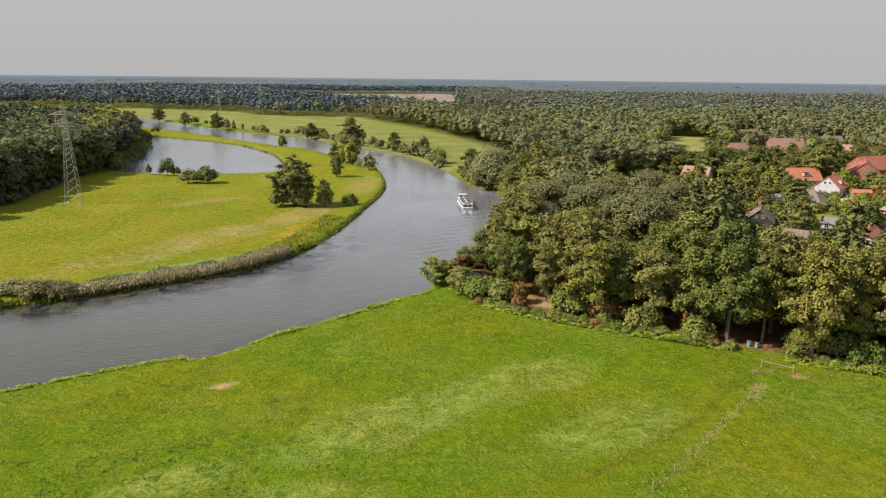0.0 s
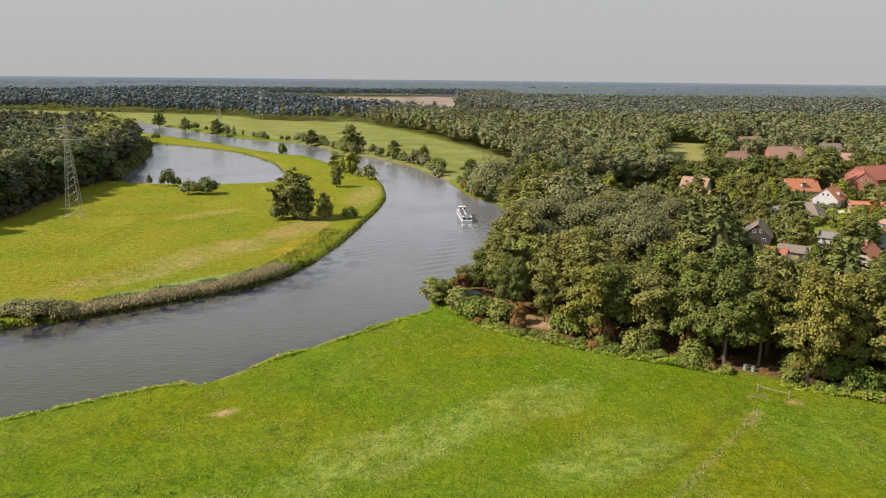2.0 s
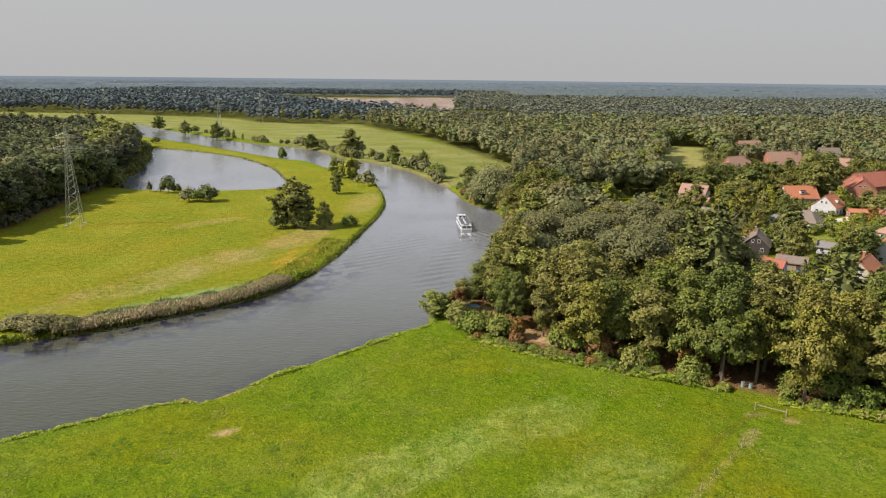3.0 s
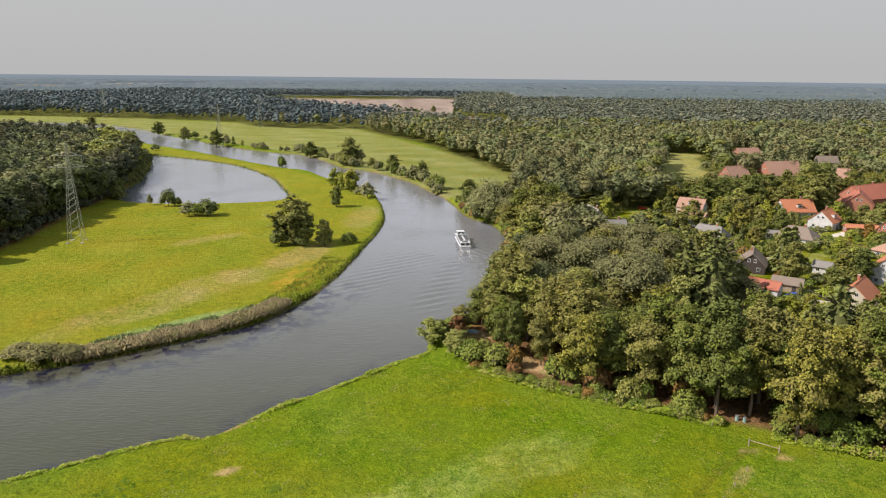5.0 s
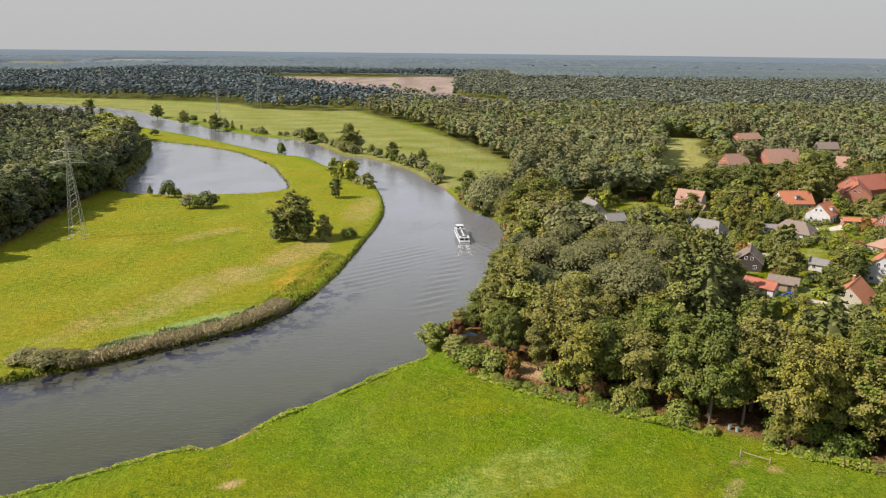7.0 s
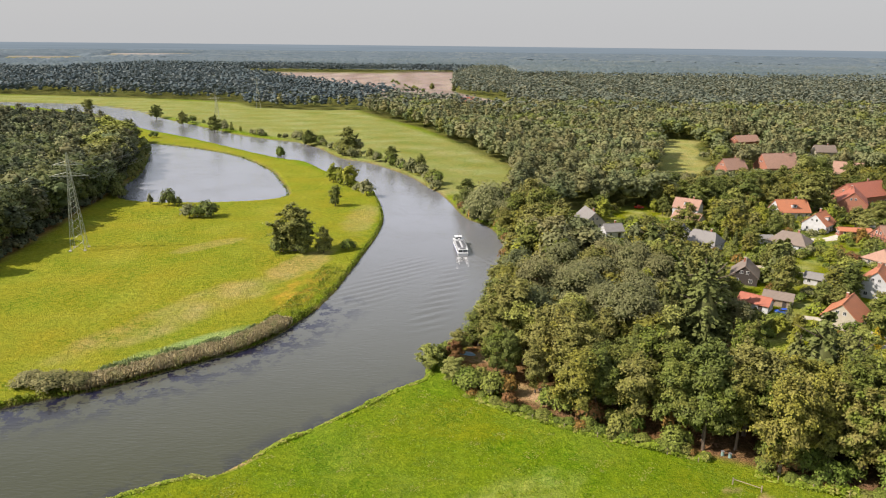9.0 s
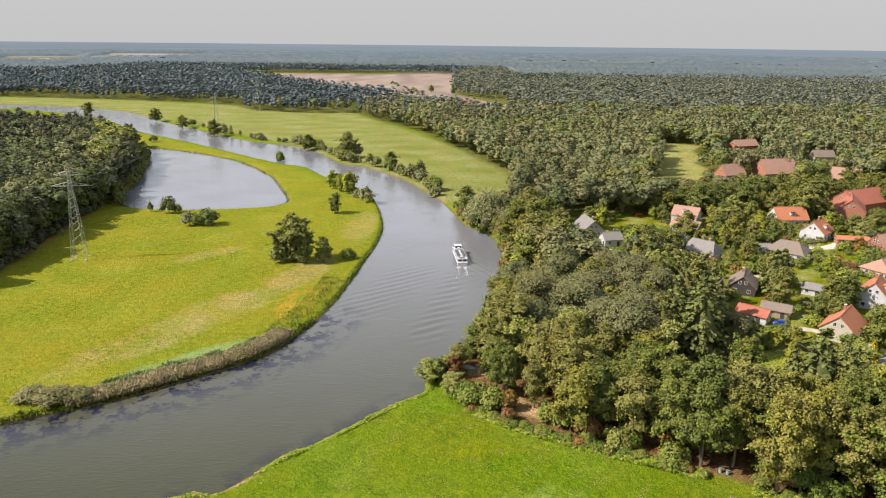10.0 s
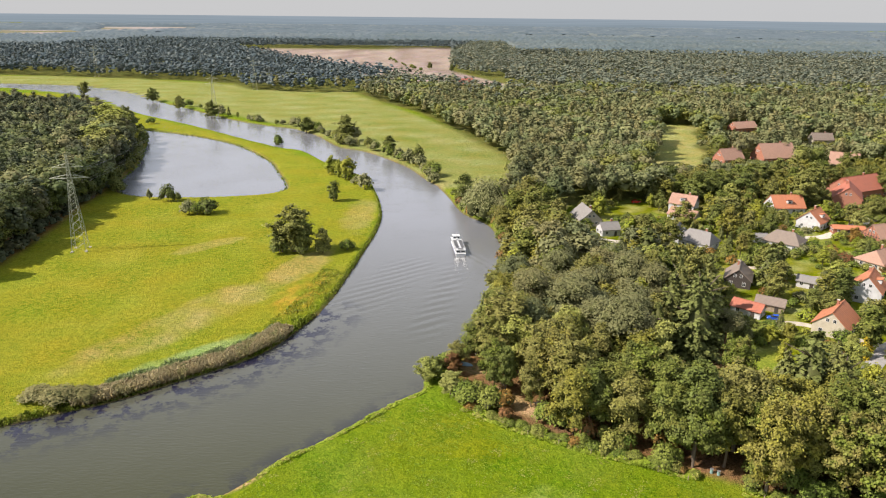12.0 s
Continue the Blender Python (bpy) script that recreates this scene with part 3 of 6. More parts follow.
def lobes_of(r, kind, n):
    """Centres and radii of the crown's masses, for a tree 1 unit high to be scaled."""
    got = []
    if kind == "limbs":                     # boughs of uneven reach, each with its own small leaf masses
        sx, sy = r.uniform(0.85, 1.15, 2)
        for i in range(n):
            z = 1 - 1.85 * (i + 0.5) / n
            a = i * 2.4 + r.uniform(-0.8, 0.8)
            h = math.sqrt(max(0, 1 - z * z)) * (1.15 if z < 0 else 1.0)
            k = r.uniform(0.55, 1.22)
            tip = np.array((h * math.cos(a) * 0.205 * k * sx, h * math.sin(a) * 0.205 * k * sy, 0.54 + z * 0.40 * r.uniform(0.75, 1.12)))
            for j in range(7):
                q = tip + r.normal(size=3) * np.array((0.050, 0.050, 0.034))
                got.append((*q, r.uniform(0.024, 0.054)))
            got.append((tip[0] * 0.6, tip[1] * 0.6, tip[2] * 0.8 + 0.1, 0.065))
        got += [(0, 0, 0.64, 0.10), (r.uniform(-0.03, 0.03), r.uniform(-0.03, 0.03), 0.44, 0.11), (0, 0, 0.80, 0.06)]
    elif kind == "broad":
        sx, sy = r.uniform(0.85, 1.15, 2)
        for i in range(n):
            f = (i + 0.5) / n
            z = 1 - 1.9 * f
            a = i * 2.4 + r.uniform(-0.7, 0.7)
            h = math.sqrt(max(0, 1 - z * z)) * (1.12 if z < 0 else 1.0)
            k = r.uniform(0.5, 1.18) * (1.08 - 0.22 * max(0, z))
            small = r.uniform(0.050, 0.112) * (1 if n > 20 else 1.35)
            got.append((h * math.cos(a) * 0.205 * k * sx, h * math.sin(a) * 0.205 * k * sy, 0.54 + z * 0.40 * r.uniform(0.72, 1.12), small))
        got.append((0, 0, 0.66, 0.13))
        got.append((r.uniform(-0.04, 0.04), r.uniform(-0.04, 0.04), 0.42, 0.14))
    elif kind == "pine":
        for i in range(n):
            a, q = i * 2.4 + r.uniform(-0.6, 0.6), r.uniform(0.25, 1.0)
            z = r.uniform(0.58, 0.93)
            w = 0.24 * (1.15 - 0.9 * abs(z - 0.72) / 0.3)
            got.append((w * q * math.cos(a), w * q * math.sin(a), z, r.uniform(0.045, 0.10) if n > 30 else r.uniform(0.07, 0.12)))
        got.append((0, 0, 0.92, 0.085))
    elif kind == "dome":                    # a rounded crown with a few bulges
        got = [(0, 0, 0.60, 0.19), (r.uniform(-0.03, 0.03), r.uniform(-0.03, 0.03), 0.75, 0.145), (0, 0, 0.42, 0.17)]
        for i in range(n):
            a = i * 2.4 + r.uniform(-0.5, 0.5)
            got.append((0.14 * math.cos(a), 0.14 * math.sin(a), r.uniform(0.45, 0.76), r.uniform(0.085, 0.13)))
    elif kind == "spire":                   # a pine of a dense stand: tapering to a blunt top
        for i in range(4):
            got.append((r.uniform(-0.02, 0.02), r.uniform(-0.02, 0.02), 0.52 + 0.12 * i, 0.155 - 0.026 * i))
        for i in range(n):
            a = i * 2.4 + r.uniform(-0.5, 0.5)
            got.append((0.11 * math.cos(a), 0.11 * math.sin(a), r.uniform(0.5, 0.75), r.uniform(0.06, 0.09)))
    elif kind == "bush":
        for i in range(n):
            a, q = i * 2.4 + r.uniform(-0.5, 0.5), math.sqrt((i + 0.5) / n)
            got.append((0.55 * q * math.cos(a), 0.55 * q * math.sin(a), 0.30 + 0.42 * (1 - q * q) + r.uniform(-0.06, 0.06), r.uniform(0.22, 0.32)))
    elif kind == "tall":
        for i in range(n):
            z = 0.2 + 0.72 * (i + 0.5) / n
            a = i * 2.4
            w = 0.13 * math.sin(math.pi * min(1, (z - 0.05) / 0.98)) ** 0.6
            got.append((w * math.cos(a), w * math.sin(a), z, r.uniform(0.09, 0.13)))
    return np.array(got)


def crown(seed, kind, n, per, leaf, core=ICO1, long=1.0, flat=1.0, round_=0.6):
    """A crown of a tree 1 high: leaf sprays over many uneven masses, each with a heart coloured dark for inner shade.
    """
    r = np.random.default_rng(seed)
    if kind == "spruce":
        at, out = [], []
        for i in range(n):
            z0 = 0.06 + 0.92 * (i / n)
            for j in range(max(5, int(0.24 * per * (1 - z0) + 4))):      # drooping boughs with gaps between
                a, z = r.uniform(0, 6.28), z0 + r.uniform(-0.012, 0.012)
                w = (0.21 * (1 - z) ** 0.8 + 0.012) * r.uniform(0.75, 1.18)
                for b in np.linspace(0.20, 1.0, 13):
                    t = r.uniform(-0.16, 0.16) * (1.15 - b)
                    at.append((w * b * math.cos(a + t), w * b * math.sin(a + t), z - 0.30 * w * b * b + r.uniform(-0.005, 0.005)))
                    out.append((math.cos(a) * 0.8, math.sin(a) * 0.8, 0.6))
        V, F, N = clumps(r, np.array(at), np.array(out), leaf, long)
        cv, cf = core[0].copy(), core[1]
        top = np.clip((cv[:, 2] + 1) / 2, 0, 1)
        cv = np.stack([cv[:, 0] * 0.17 * (1.05 - top), cv[:, 1] * 0.17 * (1.05 - top), 0.08 + 0.86 * top], 1)
        return np.vstack([V, cv]), np.vstack([F, cf + len(V)]), np.concatenate([np.zeros(len(F)), np.ones(len(cf))]), np.vstack([N, unit(cv * np.array((1, 1, 0)) + np.array((0, 0, 0.03)))])
    L = lobes_of(r, kind, n)
    Vs, Fs, M, at, out, Ns = [], [], [], [], [], []
    off = 0
    for x, y, z, rad in L:
        d = unit(r.normal(size=(per, 3)))
        d[:, 2] = np.where(d[:, 2] < -0.35, -d[:, 2], d[:, 2])
        loose = (0.55, 1.75) if kind == "limbs" or (kind == "pine" and n > 30) else (0.75, 1.45)
        q = np.array((x, y, z)) + d * rad * r.uniform(*loose, (per, 1)) * np.array((1, 1, flat))
        gone = np.linalg.norm(q[:, None] - L[None, :, :3], axis=2) < L[None, :, 3] * (0.5 if kind in ("limbs", "pine") else 0.8)
        gone[:, (L[:, :3] == (x, y, z)).all(1)] = False
        keep = ~gone.any(1)
        at.append(q[keep])
        out.append((0.45 * d + 0.9 * unit(q - np.array((0, 0, 0.45 if kind != "bush" else 0.1))))[keep])
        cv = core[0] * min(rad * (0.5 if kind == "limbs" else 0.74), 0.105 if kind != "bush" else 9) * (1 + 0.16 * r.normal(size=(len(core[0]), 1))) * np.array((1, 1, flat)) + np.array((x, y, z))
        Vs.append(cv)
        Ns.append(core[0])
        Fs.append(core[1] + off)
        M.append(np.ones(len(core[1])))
        off += len(cv)
    V, F, N = clumps(r, np.vstack(at), np.vstack(out), leaf, long, round_)
    Ns.append(N)
    Vs.append(V)
    Fs.append(F + off)
    M.append(np.zeros(len(F)))
    return np.vstack(Vs), np.vstack(Fs), np.concatenate(M), np.vstack(Ns)


def trunk_bm(seed, top=0.7, r0=0.016, limbs=5, lean=0.03):
    """A tapered, slightly crooked trunk with limbs, for a tree 1 high."""
    r = random.Random(seed)
    bm = bmesh.new()
    pts = [Vector((0, 0, -0.01))]
    for i in range(1, 5):
        pts.append(Vector((r.uniform(-lean, lean) * i / 4, r.uniform(-lean, lean) * i / 4, top * i / 4)))
    for i in range(4):
        add_bar(bm, pts[i], pts[i + 1], r0 * (1.25 - 0.24 * i), r0 * (1.01 - 0.24 * i), 7)
    for i in range(limbs):
        a, b = r.uniform(0, 6.28), pts[r.choice((2, 3))]
        tip = b + Vector((math.cos(a) * 0.16, math.sin(a) * 0.16, r.uniform(0.06, 0.2)))
        add_bar(bm, b, tip, r0 * 0.42, r0 * 0.14, 5)
    return bm


TREE_KIND = {  # shape, masses, sprays a mass, spray size, leaf material, bark, trunk top, group words
    "broad": ("broad", 42, 78, 0.0208, BROAD, BARK, 0.62),
    "dark": ("broad", 42, 78, 0.0208, DARKLEAF, BARK, 0.62),
    "pine": ("pine", 40, 70, 0.0175, PINE, PINEBARK, 0.88),
    "spruce": ("spruce", 26, 20, 0.019, SPRUCE, BARK, 0.95),
    "oak": ("broad", 42, 78, 0.0208, SHADEOAK, BARK, 0.62),
    "round_willow": ("bush", 30, 260, 0.019, SILVER, BARK, 0.5),
    "willow": ("broad", 42, 78, 0.0208, WILLOW, BARK, 0.6),
    "silver": ("broad", 42, 78, 0.0205, SILVER, BARK, 0.55),
    "yellow": ("broad", 34, 75, 0.026, YELLOW, BARK, 0.6),
    "rust": ("broad", 34, 75, 0.026, RUST, BARK, 0.6),
    "tall": ("tall", 16, 100, 0.022, BROAD, BARK, 0.8),
    "bush": ("bush", 13, 90, 0.052, HEDGE, BARK, 0.4),
    "dark_bush": ("bush", 13, 90, 0.052, DARKLEAF, BARK, 0.4),
    "willow_bush": ("bush", 11, 60, 0.064, SILVER, BARK, 0.4),
    "scrub_bush": ("bush", 16, 120, 0.034, SCRUBLEAF, BARK, 0.4),
    "yellow_bush": ("bush", 11, 60, 0.066, YELLOW, BARK, 0.4),
    "gold": ("spruce", 20, 18, 0.026, GOLD, BARK, 0.9),
    "rust_bush": ("bush", 10, 55, 0.066, RUST, BARK, 0.4),
}
CROWNS = {}


def tree_meshes(kind, variant, near):
    key = (kind, variant, near)
    if key not in CROWNS:
        shape, n, per, leaf, mat, bark, top = TREE_KIND[kind]
        if shape == "broad":
            shape, n, per, leaf = ("limbs", 21, 62, leaf * 0.50) if near else ("limbs", 24, 22, leaf * 0.92)
        elif near and shape == "spruce":
            per, leaf = int(per * 3.4), leaf * 0.68
        elif near and shape != "bush":
            per, leaf = int(per * 3.2), leaf * 0.46
        elif not near:
            per, leaf = int(per * 0.6), leaf * 1.25
        V, F, M, N = crown(hash_of(kind) + variant * 31, shape, n, per, leaf, ICO0, long=1.5 if shape in ("pine", "spruce") or near else 1.0, flat=0.85 if shape == "pine" else 1.0)
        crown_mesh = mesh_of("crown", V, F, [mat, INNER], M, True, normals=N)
        bm = trunk_bm(variant + 3, top, 0.03 if "bush" in kind else 0.017, 5)
        trunk_mesh = bpy.data.meshes.new("trunk")
        bm.to_mesh(trunk_mesh)
        bm.free()
        trunk_mesh.materials.append(bark)
        CROWNS[key] = (trunk_mesh, crown_mesh)
    return CROWNS[key]


def hash_of(word):
    return sum(ord(ch) * (i + 7) for i, ch in enumerate(word))


TREE_WORDS = {
    "broad": "leafy deciduous tree with olive green crown", "dark": "dense dark green deciduous tree", "pine": "tall pine with reddish trunk and sparse crown",
    "spruce": "dark conical spruce with drooping branches", "willow": "pale green willow tree beside the river", "silver": "broad silvery willow at the water's edge",
    "yellow": "bright yellow green leafy tree", "rust": "tree with reddish brown autumn leaves", "tall": "slender upright tree with narrow crown",
    "bush": "rounded green leafy bush", "dark_bush": "dense dark green bush in the meadow", "willow_bush": "grey green rounded willow bush", "yellow_bush": "yellow green rounded garden bush", "rust_bush": "rust coloured autumn bush", "scrub_bush": "low olive brown willow scrub beside the reeds", "oak": "tall oak with shade-dark leaves at the edge of the wood", "round_willow": "broad rounded silvery willow at the water's edge", "gold": "golden yellow conical conifer",
}


TREE_NAME = {"oak": "oak_tree", "round_willow": "willow_tree", "pine": "pine_tree", "spruce": "spruce_tree", "gold": "conifer", "willow": "willow_tree", "silver": "willow_tree", "tall": "slender_tree", "dark": "oak_tree"}


def tree(kind, x, y, height, width=1.0, z=None, label="", group=""):
    """One tree: a root with trunk and crown, on the ground."""
    variant = int(abs(x * 7.3 + y * 3.1)) % (5 if kind in ("broad", "pine", "dark") else 2)
    trunk_mesh, crown_mesh = tree_meshes(kind, variant, math.hypot(x, y) < 200)
    is_bush = "bush" in kind
    if z is None:
        z = float(ground_z(np.array([x], float), np.array([y], float))[0][0])
    m = pose(x, y, z, 0, 0, (x * 57.3 + y * 31.7) % 360) @ Matrix.Diagonal((height * width, height * width, height, 1))
    root = thing("garden_shrub" if group == "garden bushes" else "bush" if is_bush else TREE_NAME.get(kind, "deciduous_tree"), m, label or TREE_WORDS[kind], "bush" if is_bush else "tree", group)
    for name, me in (("trunk", trunk_mesh), ("crown", crown_mesh)):
        ob = new(name, me)
        ob.parent = root
    return root


def scatter(poly, spacing, seed, lo=None, hi=None):
    """Jittered places inside a polygon."""
    r = np.random.default_rng(seed)
    x0, y0 = poly.min(0)
    x1, y1 = poly.max(0)
    if hi is not None:
        x0, y0, x1, y1 = max(x0, lo[0]), max(y0, lo[1]), min(x1, hi[0]), min(y1, hi[1])
    a, b = np.meshgrid(np.arange(x0, x1, spacing), np.arange(y0, y1, spacing * 0.87))
    a = a + (np.arange(a.shape[0])[:, None] % 2) * spacing / 2
    a, b = a.ravel() + r.uniform(-0.36, 0.36, a.size) * spacing, b.ravel() + r.uniform(-0.36, 0.36, b.size) * spacing
    k = inside(poly, a, b)
    return a[k], b[k]


def joined(name, groups, mats, label, category="trees", smooth=False):
    """Many trees as one mesh. groups: (V, F, M, x, y, z, height, width, turn, tint, first material)."""
    Vs, Fs, Ms, Ts, Ns, off = [], [], [], [], [], 0
    for V, F, M, N, x, y, z, h, w, turn, tint, first in groups:
        n = len(x)
        if not n:
            continue
        c, s = np.cos(turn)[:, None], np.sin(turn)[:, None]
        vx = (V[None, :, 0] * c - V[None, :, 1] * s) * (h * w)[:, None] + x[:, None]
        vy = (V[None, :, 0] * s + V[None, :, 1] * c) * (h * w)[:, None] + y[:, None]
        vz = V[None, :, 2] * h[:, None] + z[:, None]
        Vs.append(np.stack([vx, vy, vz], 2).reshape(-1, 3))
        Ns.append(np.stack([N[None, :, 0] * c - N[None, :, 1] * s, N[None, :, 0] * s + N[None, :, 1] * c, np.broadcast_to(N[None, :, 2], (n, len(N)))], 2).reshape(-1, 3))
        Fs.append((F[None] + (np.arange(n) * len(V))[:, None, None]).reshape(-1, 3) + off)
        Ms.append(np.tile(np.asarray(M) + first, n))
        Ts.append(np.repeat(tint, len(V)))
        off += n * len(V)
    ob = new(name, mesh_of(name, np.vstack(Vs), np.vstack(Fs), mats, np.concatenate(Ms), True, np.concatenate(Ts), normals=np.vstack(Ns)))
    return tagged(ob, label, category, kind="stuff")


def in_view(x, y, slack=1.0):
    """Only a wedge ahead of the flight is wooded far off."""
    return np.abs(x) < 0.72 * np.abs(y) + 60 * slack


def woods(name, places, seed, detail, share, height, mats, label, limit=None):
    """A wood of many trees in one mesh. share: the odds of each kind."""
    r = np.random.default_rng(seed)
    x, y = places
    z = bank_height(x, y)[0] if len(x) else x
    pick = np.clip(0.5 + 0.42 * lumps(x, y, 130, seed) + r.uniform(-0.28, 0.28, len(x)), 0, 0.9999)
    h = r.uniform(*height, len(x)) * (1 + 0.12 * lumps(x, y, 60, seed + 3))
    h = h if limit is None else np.minimum(h, limit)
    groups, lo = [], 0.0
    for i, (shape, odds, n, per, leaf, first, wide) in enumerate(share):
        for variant in range(4):
            k = (pick >= lo + odds * variant / 4) & (pick < lo + odds * (variant + 1) / 4)
            V, F, M, N = crown(seed + i * 17 + variant, shape, n, per, leaf, ICO0 if detail else ICO1, flat=0.75 if shape == "pine" else 1.0, round_=3.2)
            groups.append((V, F, np.zeros(len(F)), N, x[k], y[k], z[k], h[k], wide * r.uniform(0.85, 1.2, k.sum()), r.uniform(0, 6.28, k.sum()), r.random(k.sum()) * 0.999, first))
        lo += odds
    return joined(name, groups, mats, label)


SIGHT = [(88.4, 190.6, 4.5), (96.7, 194.5, 4.5), (95.1, 215.6, 2.5), (94.5, 253.3, 7), (88.6, 261.1, 6), (57.2, 284.7, 7), (63.1, 268, 6), (61, 257, 6), (100.2, 289.8, 7), (104, 303, 7), (127.7, 255.3, 8), (130.9, 204.2, 8),
         (109.5, 180, 5), (151.9, 282.7, 7), (186.6, 322, 10), (200, 338, 12), (150.8, 307, 7), (169.5, 262.6, 8), (152, 235, 8), (116.7, 213.2, 2.5), (83, 308, 9), (94, 186, 5), (161.7, 273.7, 7), (76, 296, 8), (86, 298, 8), (109.4, 206.6, 4), (124, 233, 4), (146, 252, 4)]


GLADES = [(63.5, 158, 6.5), (80.5, 155, 6), (103, 152, 5), (112, 163, 6), (84, 156.4, 4)]


def limits(x, y, places, tall=83.0):
    """tree_limit for many places at once."""
    best = np.full(len(x), 99.0)
    for hx, hy, half in places:
        d = math.hypot(hx, hy)
        t, side = (x * hx + y * hy) / d - d, np.abs(x * hy - y * hx) / d
        best = np.where((side < half + 2) & (t < 6), np.minimum(best, 1.0 + (tall - 1.0) * np.maximum(0, -t - 2) / d), best)
    return best


def tree_limit(x, y, places, crown_half=1.5, tall=83.0):
    """The height that trees reach here without standing before a house, glade or yard that the last, highest look shows."""
    best = 99.0
    for hx, hy, half in places:
        d = math.hypot(hx, hy)
        t, side = (x * hx + y * hy) / d - d, abs(x * hy - y * hx) / d
        if side < half + crown_half and t < 4:
            best = min(best, 1.0 + (tall - 1.0) * max(0.0, -t - 2) / d)
    return best


# near wood between meadow and village: single trees
OPEN = [(62.5, 165, 8.5), (76.5, 131.5, 6), (62.6, 156, 7), (66.2, 167.5, 4), (84, 140, 4), (51.3, 154.5, 3), (82.2, 158.1, 8), (5.6, 153.9, 5), (12.5, 140.4, 4), (19.5, 133.2, 3.5), (45, 131.4, 3)]
r = random.Random(5)
px, py = scatter(WOOD_NEAR, 7.0, 21)
single = 0
for x, y in zip(px, py):
    x, y = float(x), float(y)
    if any(math.hypot(x - a, y - b) < c for a, b, c in OPEN):
        continue
    edge = float(away(WOOD_NEAR, np.array([x]), np.array([y]))[0])
    if edge < 1.5 and y > 108:
        continue
    u = r.random()
    spruce_here = 60 < x < 90 and 170 < y < 212
    pine_here = 20 < x < 75 and 144 < y < 228
    kind = "spruce" if spruce_here and u < 0.55 else "pine" if pine_here and u < 0.5 else "dark" if u < 0.20 else "willow" if u > 0.93 else "yellow" if u > 0.915 else "tall" if u > 0.89 else "broad"
    if x < 9 and y < 168:
        continue
    height = r.uniform(14.0, 20.0) * (1.0 if edge > 5 else 1.08 if x > 38 and y < 135 else 0.85)
    if kind in ("pine", "spruce"):
        height *= 1.08
    limit = min(tree_limit(x, y, SIGHT), tree_limit(x, y, GLADES))
    if limit < 4.5:
        continue
    height = min(height, limit)
    if single < 290:
        tree(kind, x, y, height, r.uniform(0.85, 1.2) * (1.2 if kind == "spruce" else 1.0), group="trees of the riverside wood")
        single += 1

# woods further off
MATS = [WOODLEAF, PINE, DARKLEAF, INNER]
MATS_W = [WOODLEAF, DARKPINE, SHADEOAK, INNER]
SHARE_N = [("spire", 0.48, 1, 14, 0.042, 1, 1.15), ("dome", 0.30, 3, 15, 0.048, 0, 1.2), ("dome", 0.22, 3, 15, 0.048, 2, 1.2)]
SHARE_F = [("spire", 0.50, 4, 44, 0.026, 1, 1.1), ("dome", 0.28, 7, 48, 0.029, 0, 1.15), ("dome", 0.22, 7, 48, 0.029, 2, 1.15)]
SHARE_W = [("spire", 0.60, 3, 34, 0.029, 1, 1.25), ("dome", 0.14, 6, 38, 0.032, 0, 1.25), ("dome", 0.26, 6, 38, 0.032, 2, 1.25)]
SEEN_OVER = [(134, 410, 13), (152, 440, 10), (172, 500, 10), (166.5, 418, 8), (196, 424, 11), (229, 406, 9), (221.1, 537, 12), (255.2, 486, 9), (123, 352, 7), (14, 905, 9), (46, 905, 9)]


def kept(x, y):
    """Leaves the clearing, and the camera's lines of sight to it and to the farms, free of tall trees."""
    return ~inside(CLEARING, x, y) & (limits(x, y, SEEN_OVER) > 5)


x, y = scatter(WOOD_EDGE, 7.0, 31, (-300, 270), (700, 800))
mixed = np.random.default_rng(34).random(len(x)) * 230 + 620
k = in_view(x, y) & kept(x, y) & (y < np.minimum(mixed, 800))
low = ~kept(x, y) & ~inside(CLEARING, x, y) & (y < 560)
LOWER = np.column_stack([x[low], y[low]])
near = k & (y < 430)
woods("wood_middle", (x[near], y[near]), 40, 1, SHARE_F, (13, 20.5), MATS, "dense mixed wood behind the village", limits(x[near], y[near], SEEN_OVER))
k &= y >= 430
woods("wood_north", (x[k], y[k]), 41, 1, SHARE_N, (13.5, 20), MATS, "dense mixed wood of pines and deciduous trees", limits(x[k], y[k], SEEN_OVER))
x, y = scatter(WOOD_LEFT, 7.2, 32)
k = in_view(x, y, 0.3)
for wx_, wy_ in ((-235, 471), (-212, 449), (-193, 387), (-211, 397), (-222, 430)):
    k &= np.hypot(x - wx_, y - wy_) > 11
woods("wood_west", (x[k], y[k]), 43, 1, SHARE_W, (15, 21), MATS_W, "dense wood beside the backwater")

x, y = scatter(WOOD_LEFT, 3.4, 47)
k = (away(WOOD_LEFT, x, y) < 6) & (y < 520)
# bushes take the dark pine colour to stand for the edge's deep shade
woods("wood_west_edge", (x[k], y[k]), 48, 1, [("bush", 1.0, 5, 30, 0.10, 1, 1.0)], (2.2, 5.0), MATS_W, "bushes along the edge of the dark wood")


YARD = np.array([(-8, 1120), (30, 1020), (66, 985), (66, 880), (30, 860), (-8, 870)], float)


def not_field(x, y):
    return ~(inside(YARD, x, y) | inside(FIELD, x, y) | inside(FIELD_STRIP, x, y) | inside(FIELD_WEST, x, y) | inside(FIELD_NORTH, x, y))


